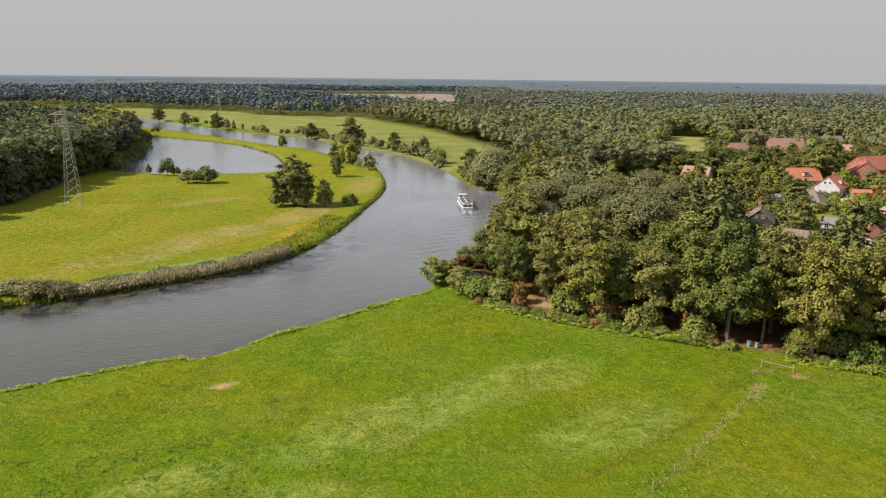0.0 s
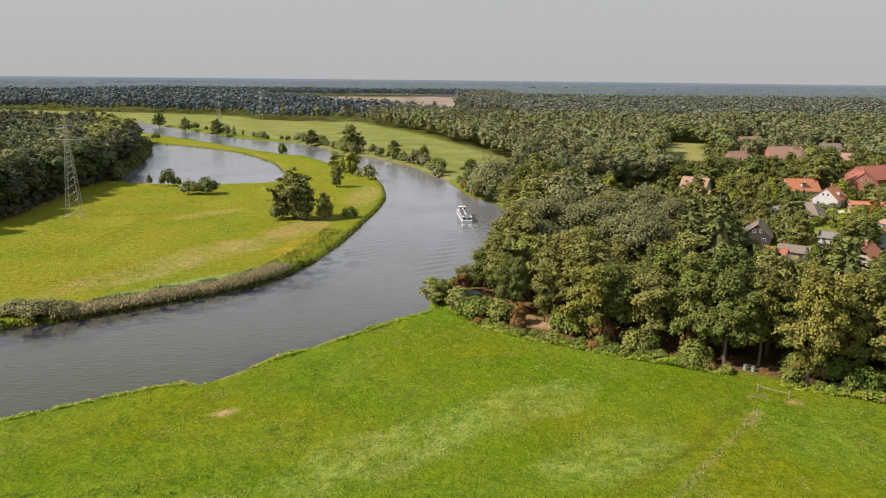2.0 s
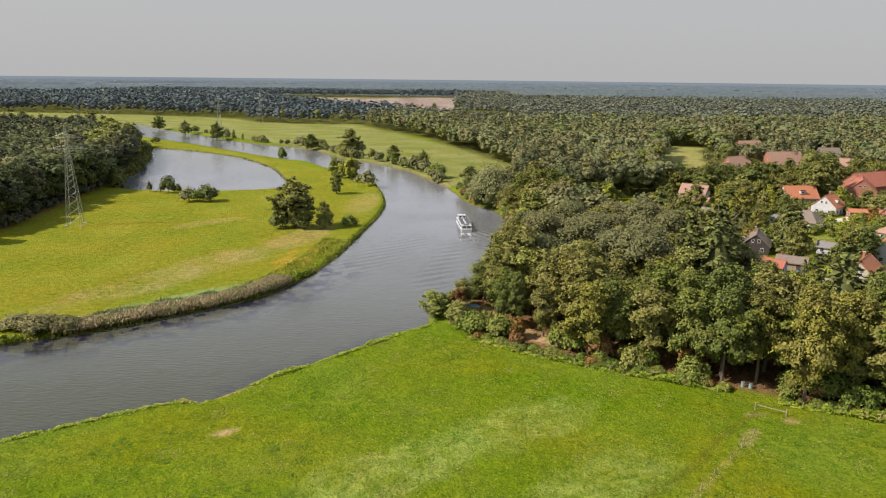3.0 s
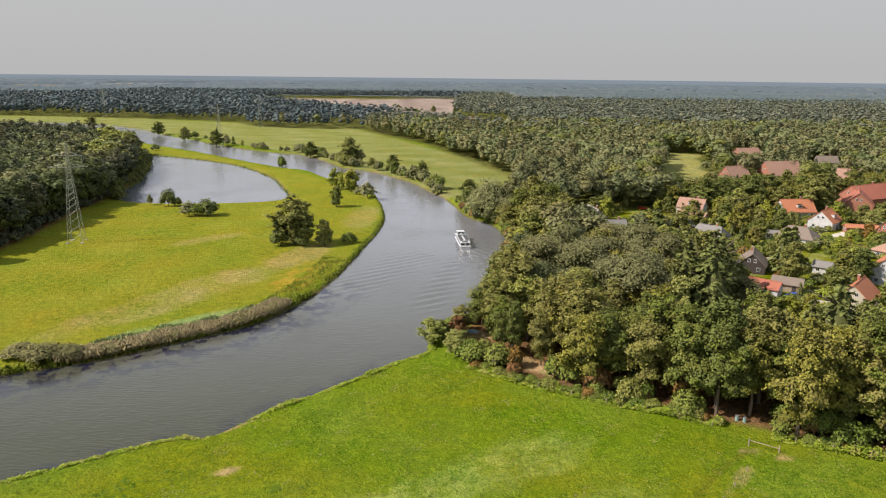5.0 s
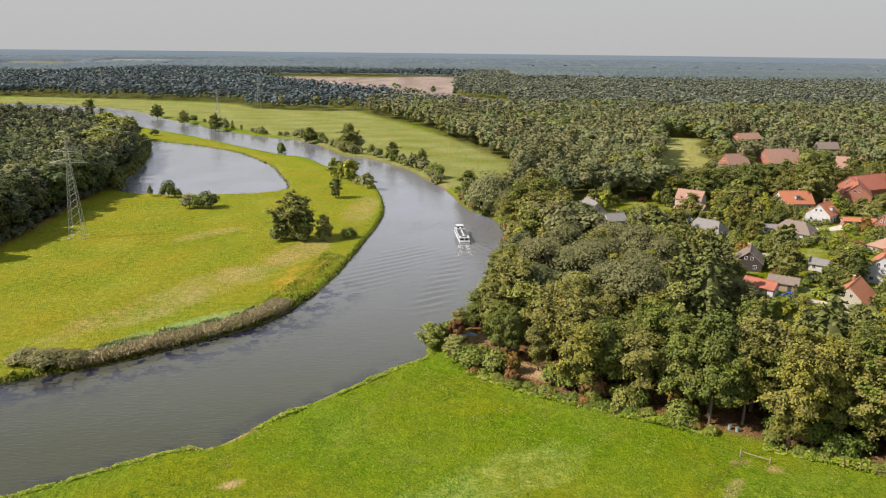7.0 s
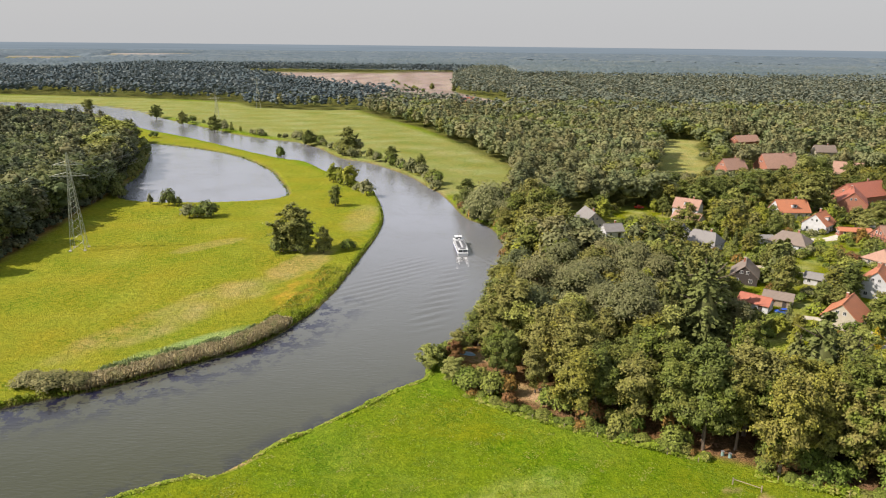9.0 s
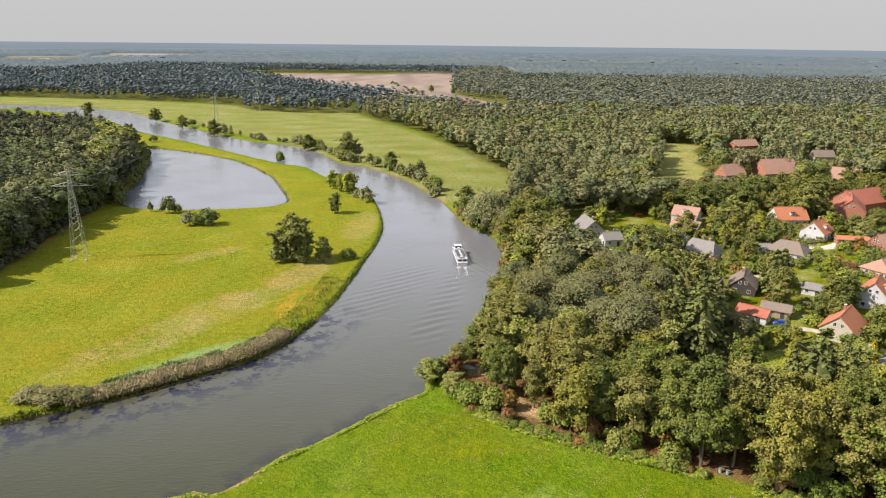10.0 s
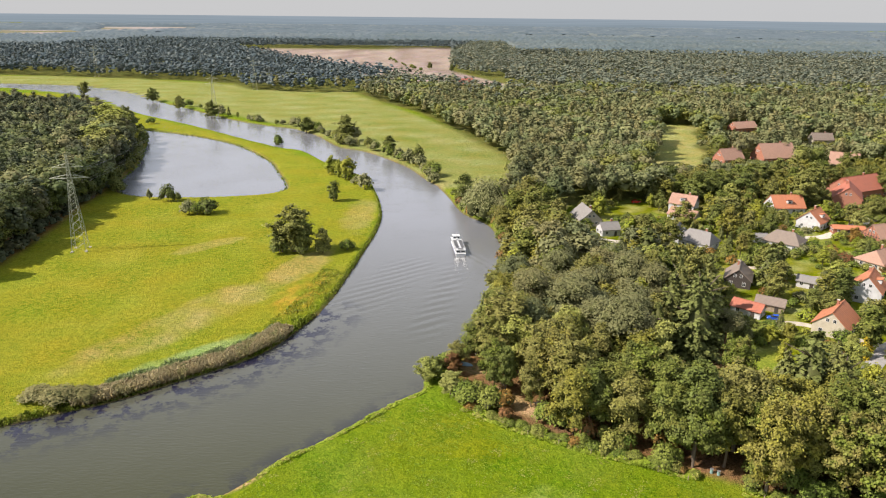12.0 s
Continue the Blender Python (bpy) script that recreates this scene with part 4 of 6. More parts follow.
x, y = scatter(WOOD_EDGE, 9.0, 33, (-1300, 620), (1300, 2050))
r = np.random.default_rng(35)
k = in_view(x, y) & not_field(x, y) & (y >= r.random(len(x)) * 230 + 620) & (y < 1560)
k |= in_view(x, y) & (y < 800) & (x < -300)
k |= in_view(x, y) & not_field(x, y) & (y >= 1560) & (y < 2000) & (x > -880) & (x < 130)
k &= kept(x, y) | (y > 930)
west = k & (x < -95 + 0.12 * (y - 800))
woods("wood_far_west", (x[west], y[west]), 46, 2, [("pine", 0.6, 1, 4, 0.075, 0, 1.4), ("broad", 0.4, 0, 4, 0.08, 0, 1.4)], (15, 20), [HAZYPINE], "far dark pine wood beyond the meadow")
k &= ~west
woods("wood_far", (x[k], y[k]), 45, 2, [("pine", 0.6, 1, 4, 0.075, 0, 1.4), ("broad", 0.4, 0, 4, 0.08, 0, 1.4)], (14, 19), [HAZYWOOD], "far pine and mixed woods")

# the woods' canopy out to the skyline: a sheet of rounded tree tops, coarser where it is farthest
def canopy(x, y, cell, seed):
    """Height and hue of a closed canopy: one rounded top for each cell of a jittered grid."""
    best, hue = np.full(x.shape, -9.0), np.zeros(x.shape)
    ix, iy = np.floor(x / cell), np.floor(y / cell)
    rnd = lambda a, b, k: np.mod(np.sin(a * 127.1 + b * 311.7 + k * 74.7 + seed) * 43758.5453, 1.0)
    for dx in (-1, 0, 1):
        for dy in (-1, 0, 1):
            a, b = ix + dx, iy + dy
            cx, cy = (a + 0.15 + 0.7 * rnd(a, b, 1)) * cell, (b + 0.15 + 0.7 * rnd(a, b, 2)) * cell
            h = 10.5 + 7.0 * rnd(a, b, 3) - 9.0 * ((x - cx) ** 2 + (y - cy) ** 2) / cell ** 2
            hue = np.where(h > best, rnd(a, b, 4), hue)
            best = np.maximum(best, h)
    return best, hue


def far_canopy(name, r0, r1, step, grow, turn, cell, mats, haze_from, seed, label):
    rr = [r0]
    while rr[-1] < r1:
        rr.append(rr[-1] + step + (rr[-1] - r0) * grow)
    aa = np.radians(np.arange(-36, 36.01, turn))
    R, A = np.meshgrid(np.array(rr), aa, indexing="ij")
    x, y = (R * np.sin(A)).ravel(), (R * np.cos(A)).ravel()
    tall, hue = canopy(x, y, cell, seed)
    top = np.where(not_field(x, y) & ~((y < 2010) & (x > -890) & (x < 140)), tall + 2.0 * lumps(x, y, 300, 62), -3.0)
    top = np.where((lumps(x * 0.3, y, 420, 66) > 0.80) & (y > 2350), -3.0, top)      # meadows between the far woods
    gap = np.maximum(soft_in(FIELD_WEST, x, y, 60), soft_in(FIELD_NORTH, x, y, 70))[:, 0]      # the wood sinks gently to the far fields
    top = np.where(top > -3, top - (top + 3) * gap, top)
    na = len(aa)
    jj = (np.arange(len(rr) - 1)[:, None] * na + np.arange(na - 1)[None]).ravel()
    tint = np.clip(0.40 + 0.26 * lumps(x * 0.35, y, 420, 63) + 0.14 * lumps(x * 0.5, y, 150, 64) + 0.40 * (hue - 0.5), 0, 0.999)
    # haze blue is picked more often with distance, sooner on the left
    pick = (hue[jj] * 0.9 < np.clip((np.hypot(x, y)[jj] - haze_from) / 1300 + 0.35 * (x[jj] < -0.1 * y[jj]), 0, 1)).astype(int)
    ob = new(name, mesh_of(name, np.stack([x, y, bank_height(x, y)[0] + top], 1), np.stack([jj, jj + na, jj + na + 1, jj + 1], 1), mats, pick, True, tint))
    return tagged(ob, label, "trees", kind="stuff")


far_canopy("wood_distant", 1540.0, 2800, 4.2, 0.0030, 0.125, 11.0, [HAZYPINE, HAZYSKYLINE], 1900, 3.0, "distant closed canopy of pine and mixed wood")
far_canopy("wood_skyline", 2780.0, 4940, 11.0, 0.0060, 0.22, 26.0, [HAZYPINE, HAZYSKYLINE], 1900, 5.0, "distant pine forest reaching the skyline")

# ---- single trees and bushes in the meadows and on the banks ----
LONE = [("spruce", 62.5, 162, 25, 1.32), ("spruce", 57.5, 167, 22, 1.3), ("spruce", 67.5, 167, 22, 1.3), ("spruce", 61.5, 172.5, 22, 1.2), ("spruce", 51.3, 157, 18, 1.1), ("spruce", 70.5, 174, 18, 1.2), ("broad", 66, 142, 15.5, 0.85), ("spruce", 76.5, 131.5, 23, 1.4), ("spruce", 81.5, 129, 19, 1.3), ("spruce", 72.5, 134, 17, 1.3), ("yellow", 83.8, 157, 7.5, 0.75), ("pine", 33.9, 169, 17, 1.1), ("pine", 38, 166, 16, 1.1), ("gold", 107.1, 163, 6.5, 1.2), ("broad", 48.2, 115.5, 17.5, 0.8), ("broad", 54.2, 115.5, 18, 0.75), ("broad", 58.8, 107.5, 20, 0.75), ("broad", 65.6, 112, 18.5, 0.8), ("broad", 69.2, 111, 17.5, 0.75), ("broad", 10.9, 143.6, 12.5, 0.75), ("dark", 13.3, 141.5, 13, 0.65), ("broad", 18.8, 136.6, 12, 0.8),
        ("dark", -57.3, 240.8, 17.5, 1.15), ("dark", -54, 239.3, 13, 0.95), ("dark", -61.8, 239.8, 10.5, 1.0), ("dark", -46.8, 239.8, 9.5, 0.95), ("bush", -38.5, 243.8, 4, 0.9), ("dark", -55.2, 314, 10, 0.95), ("dark_bush", -55.4, 313.6, 4.6, 0.62), ("yellow_bush", -55.5, 357.5, 5.5, 0.6), ("yellow_bush", -61, 364, 5, 0.6), ("yellow_bush", -66, 370.4, 5, 0.6), ("willow_bush", -44, 339, 7.5, 0.72),
        ("yellow", -55, 358.5, 11.5, 1.05), ("yellow", -60.8, 365, 9.5, 0.95), ("yellow", -66, 371, 9.5, 1.0), ("willow_bush", -49.5, 349, 4, 0.9), ("dark_bush", -131.5, 309.5, 7.8, 0.58), ("dark_bush", -127, 309, 4.2, 0.6), ("willow_bush", -140.8, 311.1, 5, 0.35), ("willow_bush", -114.1, 288.5, 6, 0.85),
        ("bush", -110.1, 287.4, 5, 0.8), ("dark_bush", -106.2, 289.5, 7.0, 0.85), ("dark_bush", -62.5, 239, 5.5, 0.9), ("dark_bush", -58, 240.4, 5.5, 0.9), ("dark_bush", -54.5, 238, 4.5, 0.9), ("dark_bush", -46.8, 239.2, 4.5, 0.9), ("dark", -378.5, 717, 15, 1.1), ("dark", -294.8, 684, 15, 1.1), ("dark", -249, 633.5, 14, 1.0), ("dark", -202, 581, 16, 1.0), ("bush", -118.3, 465.2, 8, 0.5),
        ("dark", -108.5, 511, 13, 1.1), ("dark", -73.5, 475.5, 17.5, 1.0), ("silver", -68.1, 477.8, 10, 1.1), ("dark", -40.4, 433.1, 11, 1.1), ("dark", -19.7, 397.5, 12, 0.95), ("willow_bush", -25.6, 404.1, 8, 0.7), ("willow_bush", -9.8, 356.3, 5.5, 0.8),
        ("round_willow", 14.5, 290.5, 16.5, 0.78), ("round_willow", 22.5, 281, 11, 0.7), ("dark", 5.5, 317, 13, 1.05), ("willow", 22.9, 270.6, 10, 1.3), ("bush", 20.9, 272.8, 6, 0.8), ("willow", -4.6, 146.7, 6.6, 1.2), ("willow", 0.7, 141.1, 6.2, 1.25), ("bush", 4.7, 137.1, 4.5, 0.9), ("broad", 2.2, 153.9, 7.5, 1.0), ("rust", 1.2, 150.5, 6, 0.9), ("tall", 7.1, 160.5, 10, 1.3),
        ("scrub_bush", -92.5, 136, 2.8, 1.5), ("scrub_bush", -87.1, 135.4, 3.3, 1.4), ("scrub_bush", -82.4, 136.6, 2.6, 1.4), ("bush", -236, 540, 5, 0.9), ("willow", -236, 474, 23, 1.5), ("willow", -216, 432, 22, 1.5), ("willow", -221, 452, 23, 1.6), ("willow", -206, 397, 21, 1.4), ("willow", -195, 384, 21, 1.4), ("oak", -192, 391.6, 15, 0.9), ("oak", -186.5, 366, 14, 0.9), ("oak", -179, 341.5, 13, 0.9), ("oak", -198, 410, 15, 0.9), ("yellow", -170.5, 265.6, 12.5, 1.25)]
for kind, x, y, h, w in LONE:
    tree(kind, x, y, h, w * (1.25 if w >= 1 and kind not in ("spruce", "pine", "gold", "bush", "willow_bush") else 1.1))
r = random.Random(19)
shore = spline([(-160, 323), (-166, 334), (-174, 352), (-181, 388), (-195, 429), (-213, 477), (-231, 512)])
edge_line = spline([(-159, 222), (-161, 242), (-165, 264), (-169, 295), (-166, 316)])
for q in np.vstack([shore[::3] - np.array((9.0, 0.0)), edge_line[::2]]):      # tall trees along the wood's edge, mostly in shade-dark leaf colour, leaning over the backwater
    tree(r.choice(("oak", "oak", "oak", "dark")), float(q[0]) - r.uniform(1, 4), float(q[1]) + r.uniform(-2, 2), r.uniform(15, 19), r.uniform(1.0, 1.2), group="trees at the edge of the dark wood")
for q in shore[::2]:      # dark shrubs hanging over the water
    tree("dark_bush", float(q[0]) - r.uniform(0.5, 2.5), float(q[1]) + r.uniform(-2, 2), r.uniform(4, 6.5), r.uniform(0.6, 0.8), group="shrubs beside the backwater")
r = random.Random(9)
for i in range(78):      # scrub along the far bank
    k = r.uniform(0, 1)
    q = BANK_FAR[int(k ** 1.3 * 85)]
    x, y = q[0] + r.uniform(2, 6), q[1] + r.uniform(2, 7)
    tree(r.choice(("willow_bush", "bush", "willow_bush", "bush", "willow")), float(x), float(y), r.uniform(3, 7.5), r.uniform(0.6, 0.95), group="bank scrub")
for i in range(44):      # hedge between meadow and wood
    k = i / 43
    x, y = 6 + 72 * k + r.uniform(-0.8, 0.8), 0
    y = float(np.interp(x, (3.7, 13.6, 27.4, 39.2, 55.9, 73.6, 88.4), (136, 128.7, 121.4, 116.3, 108.4, 100.6, 93.3))) + r.uniform(-0.4, 0.8)
    if 49 < x < 55.5:
        continue
    tree(r.choice(("bush", "bush", "bush", "bush", "bush")) if i % 12 else "rust_bush", x, y, r.uniform(0.9, 1.9), r.uniform(0.9, 1.5), group="hedge along the wood")

for i in range(60):      # undergrowth just inside the wood's edge
    x = r.uniform(4, 92)
    y = float(np.interp(x, (3.7, 13.6, 27.4, 39.2, 55.9, 73.6, 88.4), (136, 128.7, 121.4, 116.3, 108.4, 100.6, 93.3))) + r.uniform(1.5, 7)
    if 46 < x < 56 or (9 < x < 24 and r.random() < 0.6):
        continue
    tree(r.choice(("bush", "bush", "bush", "bush", "bush", "bush", "rust_bush")), x, y, r.uniform(2.0, 5.0), r.uniform(0.7, 1.0), group="undergrowth of the wood")

for i in range(12):      # hedge and lone trees in the far field
    tree("bush", -128 + 73 * i / 11 + r.uniform(-4, 4), 1380 - 268 * i / 11 + r.uniform(-6, 6), r.uniform(3, 6), 0.9, group="field hedge")
tree("dark", -40, 1130, 12, 1.2)
tree("dark", -5, 1090, 11, 1.2)

line = np.array([q for q in BANK_NEAR if 148 < q[1] < 285 and q[0] > -20])
for i in range(0, len(line), 2):      # trees and bushes leaning over the water below the wood
    q = line[i]
    kind = r.choice(("broad", "broad", "willow", "bush", "bush", "dark"))
    h = r.uniform(2.5, 4.5) if kind == "bush" else r.uniform(3.5, 6) if q[1] < 172 else r.uniform(7, 12)
    tree(kind, float(q[0]) + r.uniform(2.2, 3.6), float(q[1]) + r.uniform(-1, 1), h * 0.9, r.uniform(1.0, 1.3), group="trees on the river bank")

line = np.array([q for q in BANK_NEAR if 225 < q[1] < 325])
for i in range(0, len(line), 2):      # shrubs overhanging the water between the wood and the willows
    q = line[i]
    kind = r.choice(("bush", "dark_bush", "bush", "willow_bush", "rust_bush"))
    tree(kind, float(q[0]) + r.uniform(0.8, 2.4), float(q[1]) + r.uniform(-1, 1), r.uniform(3, 5.5), r.uniform(0.6, 0.9), group="shrubs on the river bank")

# ---- houses of the village ----
def tiles(name, rgb):
    """Roof tiles: courses and columns as relief, weathered in patches."""
    k = Nodes(name, 0.75, 0.25)
    p = k.local()
    rows = k.n.new("ShaderNodeTexWave")
    rows.bands_direction = "Z"
    rows.inputs["Scale"].default_value = 1.3
    k.l.new(p, rows.inputs["Vector"])
    a, b = k.noise(p, 0.6, 4), k.noise(p, 6, 3)
    col = k.mix(k.span(a, 0.35, 0.7, 0, 0.55), rgb, tuple(c * 0.62 + 0.03 for c in rgb))
    col = k.mix(k.span(b, 0.4, 0.7, 0, 0.4), col, tuple(min(1, c * 1.25) for c in rgb))
    k.colour(k.mix(k.span(rows.outputs["Fac"], 0.0, 0.25, 0.35, 0.0), col, tuple(c * 0.4 for c in rgb)))
    k.bump(rows.outputs["Fac"], 0.5, 0.05)
    return k.mat


ROOF_RED, ROOF_ORANGE, ROOF_SALMON = tiles("red clay tiles", (0.36, 0.125, 0.080)), tiles("orange clay tiles", (0.42, 0.165, 0.085)), tiles("faded clay tiles", (0.34, 0.205, 0.150))
ROOF_BROWN, ROOF_GREY, ROOF_SLATE = tiles("brown concrete tiles", (0.205, 0.165, 0.135)), tiles("grey concrete tiles", (0.215, 0.205, 0.195)), tiles("dark slate", (0.10, 0.10, 0.11))
WHITE = plain("white render", (0.47, 0.475, 0.485), 0.85, 0.8, 0.12)
CREAM = plain("cream render", (0.42, 0.38, 0.30), 0.85, 0.8, 0.12)
BRICK = plain("red brick wall", (0.34, 0.15, 0.10), 0.85, 5.0, 0.3)
TIMBER = plain("dark timber", (0.06, 0.05, 0.045), 0.8, 3.0, 0.3)
PLANK = plain("weathered wood", (0.30, 0.24, 0.17), 0.85, 3.0, 0.3)
FRAME = plain("white window frame", (0.52, 0.52, 0.51), 0.5, 2.0, 0.08)
GLASS = plain("dark window glass", (0.03, 0.035, 0.04), 0.08, 1.0, 0.1, bump=0.0)
STONE = plain("pale paving", (0.44, 0.40, 0.34), 0.85, 1.0, 0.2)
METAL = plain("grey metal", (0.35, 0.35, 0.36), 0.45, 2.0, 0.1, metal=0.6)


def window_at(parent, x, y, z, face, w=1.1, h=1.25):
    """A framed window on a wall that faces along face (degrees)."""
    bm = bmesh.new()
    t = 0.10
    for size, at in (((w, 0.10, t), (0, 0, h / 2 - t / 2)), ((w, 0.10, t), (0, 0, -h / 2 + t / 2)), ((t, 0.10, h - 2 * t), (w / 2 - t / 2, 0, 0)), ((t, 0.10, h - 2 * t), (-w / 2 + t / 2, 0, 0)), ((0.06, 0.08, h - 2 * t), (0, 0, 0))):
        add_box(bm, size, at)
    ob = part("window", bm, FRAME, parent)
    ob.matrix_basis = pose(x, y, z, 0, 0, face)
    part("pane", box((w - 0.12, 0.05, h - 0.12), (0, 0, 0)), GLASS, ob, "dark glass pane")


def roof_bm(L, W, z0, z1, over=0.45, hip=0.0, thick=0.22):
    """A closed roof shell: gable ends, or hipped by the given length."""
    bm = bmesh.new()
    a, b, e = L / 2 + over * (1 if hip else 0.7), W / 2 + over, L / 2 + over * 0.7 - hip
    drop = (z1 - z0) / (W / 2) * over
    lo = [(-a, -b, z0 - drop), (a, -b, z0 - drop), (a, b, z0 - drop), (-a, b, z0 - drop)]
    rows = [bm.verts.new(v) for v in lo] + [bm.verts.new((-e, 0, z1)), bm.verts.new((e, 0, z1))]
    up = [bm.verts.new((x, y, z + thick)) for x, y, z in lo] + [bm.verts.new((-e, 0, z1 + thick)), bm.verts.new((e, 0, z1 + thick))]
    for s, flip in ((rows, True), (up, False)):
        faces = [(s[0], s[1], s[5], s[4]), (s[2], s[3], s[4], s[5])]
        if hip:
            faces += [(s[1], s[2], s[5]), (s[3], s[0], s[4])]
        for f in faces:
            bm.faces.new(f[::-1] if flip else f)
    rim = [(0, 1), (1, 2), (2, 3), (3, 0)] if hip else [(0, 1), (1, 5), (5, 2), (2, 3), (3, 4), (4, 0)]
    for i, j in rim:
        bm.faces.new((rows[i], rows[j], up[j], up[i]))
    bmesh.ops.recalc_face_normals(bm, faces=bm.faces)
    return bm


def house(x, y, turn, L, W, wall_h, ridge, walls, roof, label, hip=0.0, windows=True, chimney=True, dormer=False, beams=False, category="house", name="house", door=True, skylights=0):
    """A house with its ridge along its own x axis: walls, roof, windows, door, chimney."""
    root = thing(name, pose(x, y, 0.0, 0, 0, turn), label, category, "houses of the village" if category == "house" else "")
    if hip:
        part("wall", box((L, W, wall_h + 0.3), (0, 0, wall_h / 2 - 0.15)), walls, root)
    else:
        bm = prism([(-W / 2, -0.3), (W / 2, -0.3), (W / 2, wall_h), (0, ridge - 0.02), (-W / 2, wall_h)], -L / 2, L / 2)
        bmesh.ops.transform(bm, matrix=pose(0, 0, 0, 0, 0, 90), verts=bm.verts)
        part("wall", bm, walls, root)
    top = part("roof", roof_bm(L, W, wall_h, ridge, hip=hip), roof, root)
    part("ridge_cap", add_bar(bmesh.new(), (-L / 2 - 0.2 + hip, 0, ridge + 0.22), (L / 2 + 0.2 - hip, 0, ridge + 0.22), 0.13), roof, top)
    if chimney:
        at = (L * 0.18, W * 0.08, ridge + 0.2)
        c = part("chimney", box((0.7, 0.6, 1.8), at, bevel=0.02), BRICK, top, "red brick chimney")
        part("chimney_cap", box((0.82, 0.72, 0.10), (at[0], at[1], at[2] + 0.95)), STONE, top)
    if windows:
        n = max(2, int(L / 3.2))
        for side, face in ((-1, 0), (1, 180)):
            for i in range(n):
                wx_ = (i + 0.5) / n * L - L / 2
                if door and side < 0 and i == n // 2:
                    d = part("door", box((1.05, 0.12, 2.05), (wx_, side * (W / 2 + 0.03), 1.02), bevel=0.02), TIMBER if walls is not TIMBER else FRAME, root, "panelled front door")
                    part("door_handle", box((0.05, 0.1, 0.16), (wx_ + 0.4, side * (W / 2 + 0.12), 1.02)), METAL, d)
                    continue
                window_at(root, wx_, side * (W / 2 + 0.03), min(1.55, wall_h - 0.9), face)
        for side, face in ((-1, -90), (1, 90)):
            for wy_ in (-W / 4, W / 4):
                window_at(root, side * (L / 2 + 0.03), wy_, 1.5, face)
            if not hip and ridge > 5.5:
                for wy_ in (-0.9, 0.9):
                    window_at(root, side * (L / 2 + 0.03), wy_, wall_h + 0.55 * (ridge - wall_h) * 0.75, face, 0.9, 1.1)
    if dormer:
        z = wall_h + (ridge - wall_h) * 0.45
        d = part("dormer", box((2.2, W * 0.3, 1.2), (0, -W * 0.24, z + 0.2)), walls, top)
        part("dormer_roof", box((2.6, W * 0.36, 0.16), (0, -W * 0.25, z + 0.88), (-14, 0, 0)), roof, top)
        window_at(top, 0, -W * 0.39 - 0.03, z + 0.25, 0, 1.3, 0.8)
    if beams:
        for side in (-1, 1):
            for k_ in range(-3, 4):
                wy_ = k_ * W / 7
                hh = wall_h + (ridge - wall_h) * (1 - abs(wy_) / (W / 2)) - 0.3
                part("beam", box((0.10, 0.18, hh), (side * (L / 2 + 0.02), wy_, hh / 2)), TIMBER, root)
            for zz in (0.4, wall_h * 0.55, wall_h):
                part("beam", box((0.12, W, 0.18), (side * (L / 2 + 0.02), 0, zz)), TIMBER, root)
    for i in range(skylights):
        sx = (i + 0.5) / skylights * L - L / 2
        slope = math.degrees(math.atan2(ridge - wall_h, W / 2))
        part("skylight", box((0.8, 1.2, 0.1), (sx, -W * 0.27, wall_h + (ridge - wall_h) * 0.46 + 0.24), (slope, 0, 0)), FRAME, top, "pale roof window")
    return root


house(130.9, 204.2, 53, 11, 8.5, 4.2, 8.6, WHITE, ROOF_ORANGE, "white rendered house with orange tiled gable roof", dormer=True)
house(151.9, 282.7, 43, 10.5, 9.5, 3.4, 7.6, WHITE, ROOF_ORANGE, "white house with red tiled roof and dormer", dormer=True)
house(108.5, 179.9, 49, 12, 9, 3.2, 7.2, CREAM, ROOF_ORANGE, "cream house with bright orange tiled roof")
house(88.4, 190.6, -40, 8.5, 5, 2.4, 3.9, WHITE, ROOF_RED, "low white garage with salmon red tiled roof", chimney=False, category="garage", name="garage")
house(96.7, 194.5, -31, 8, 5, 2.3, 3.6, PLANK, ROOF_BROWN, "low wooden shed with brown roof", chimney=False, category="shed", name="shed")
house(95.1, 215.6, 65, 10, 8, 2.8, 6.2, TIMBER, ROOF_BROWN, "dark timber gabled house with white windows")
house(116.7, 213.2, -36, 6, 3.6, 2.3, 3.6, WHITE, ROOF_GREY, "small white garden house", chimney=False, category="garden house", name="garden_house")
house(127.7, 255.3, -40, 13, 10, 2.8, 6.0, WHITE, ROOF_BROWN, "white bungalow with brown hipped roof", hip=3.5)
house(120.8, 261.9, 0, 6, 4, 2.2, 3.0, WHITE, ROOF_GREY, "small white shed with grey roof", chimney=False, category="shed", name="shed")
house(200.1, 338.5, 27, 26, 14, 4.5, 10, BRICK, ROOF_RED, "large red brick farmhouse with long red roof")
house(186.6, 322.1, 63, 18, 12, 4.5, 9.6, BRICK, ROOF_RED, "red brick farm wing with red tiled roof")
house(150.8, 307, 4, 14, 10, 3, 7.5, WHITE, ROOF_ORANGE, "white house with orange roof behind trees", dormer=True)
house(169.5, 262.6, 16, 12, 9, 3.2, 7.5, BRICK, ROOF_SALMON, "half timbered brick house with red roof", beams=True)
house(161.7, 273.7, -10, 12, 4, 2.4, 3.3, BRICK, ROOF_ORANGE, "low brick outbuilding with red roof", chimney=False, category="outbuilding", name="outbuilding")
house(152.1, 235.1, 33, 13, 10, 2.7, 6.0, CREAM, ROOF_SALMON, "cream bungalow with faded hipped roof", hip=3.5)
house(104, 303.1, -34, 11, 8, 4.6, 8.0, WHITE, ROOF_SALMON, "two storey white house with faded brown roof", dormer=True)
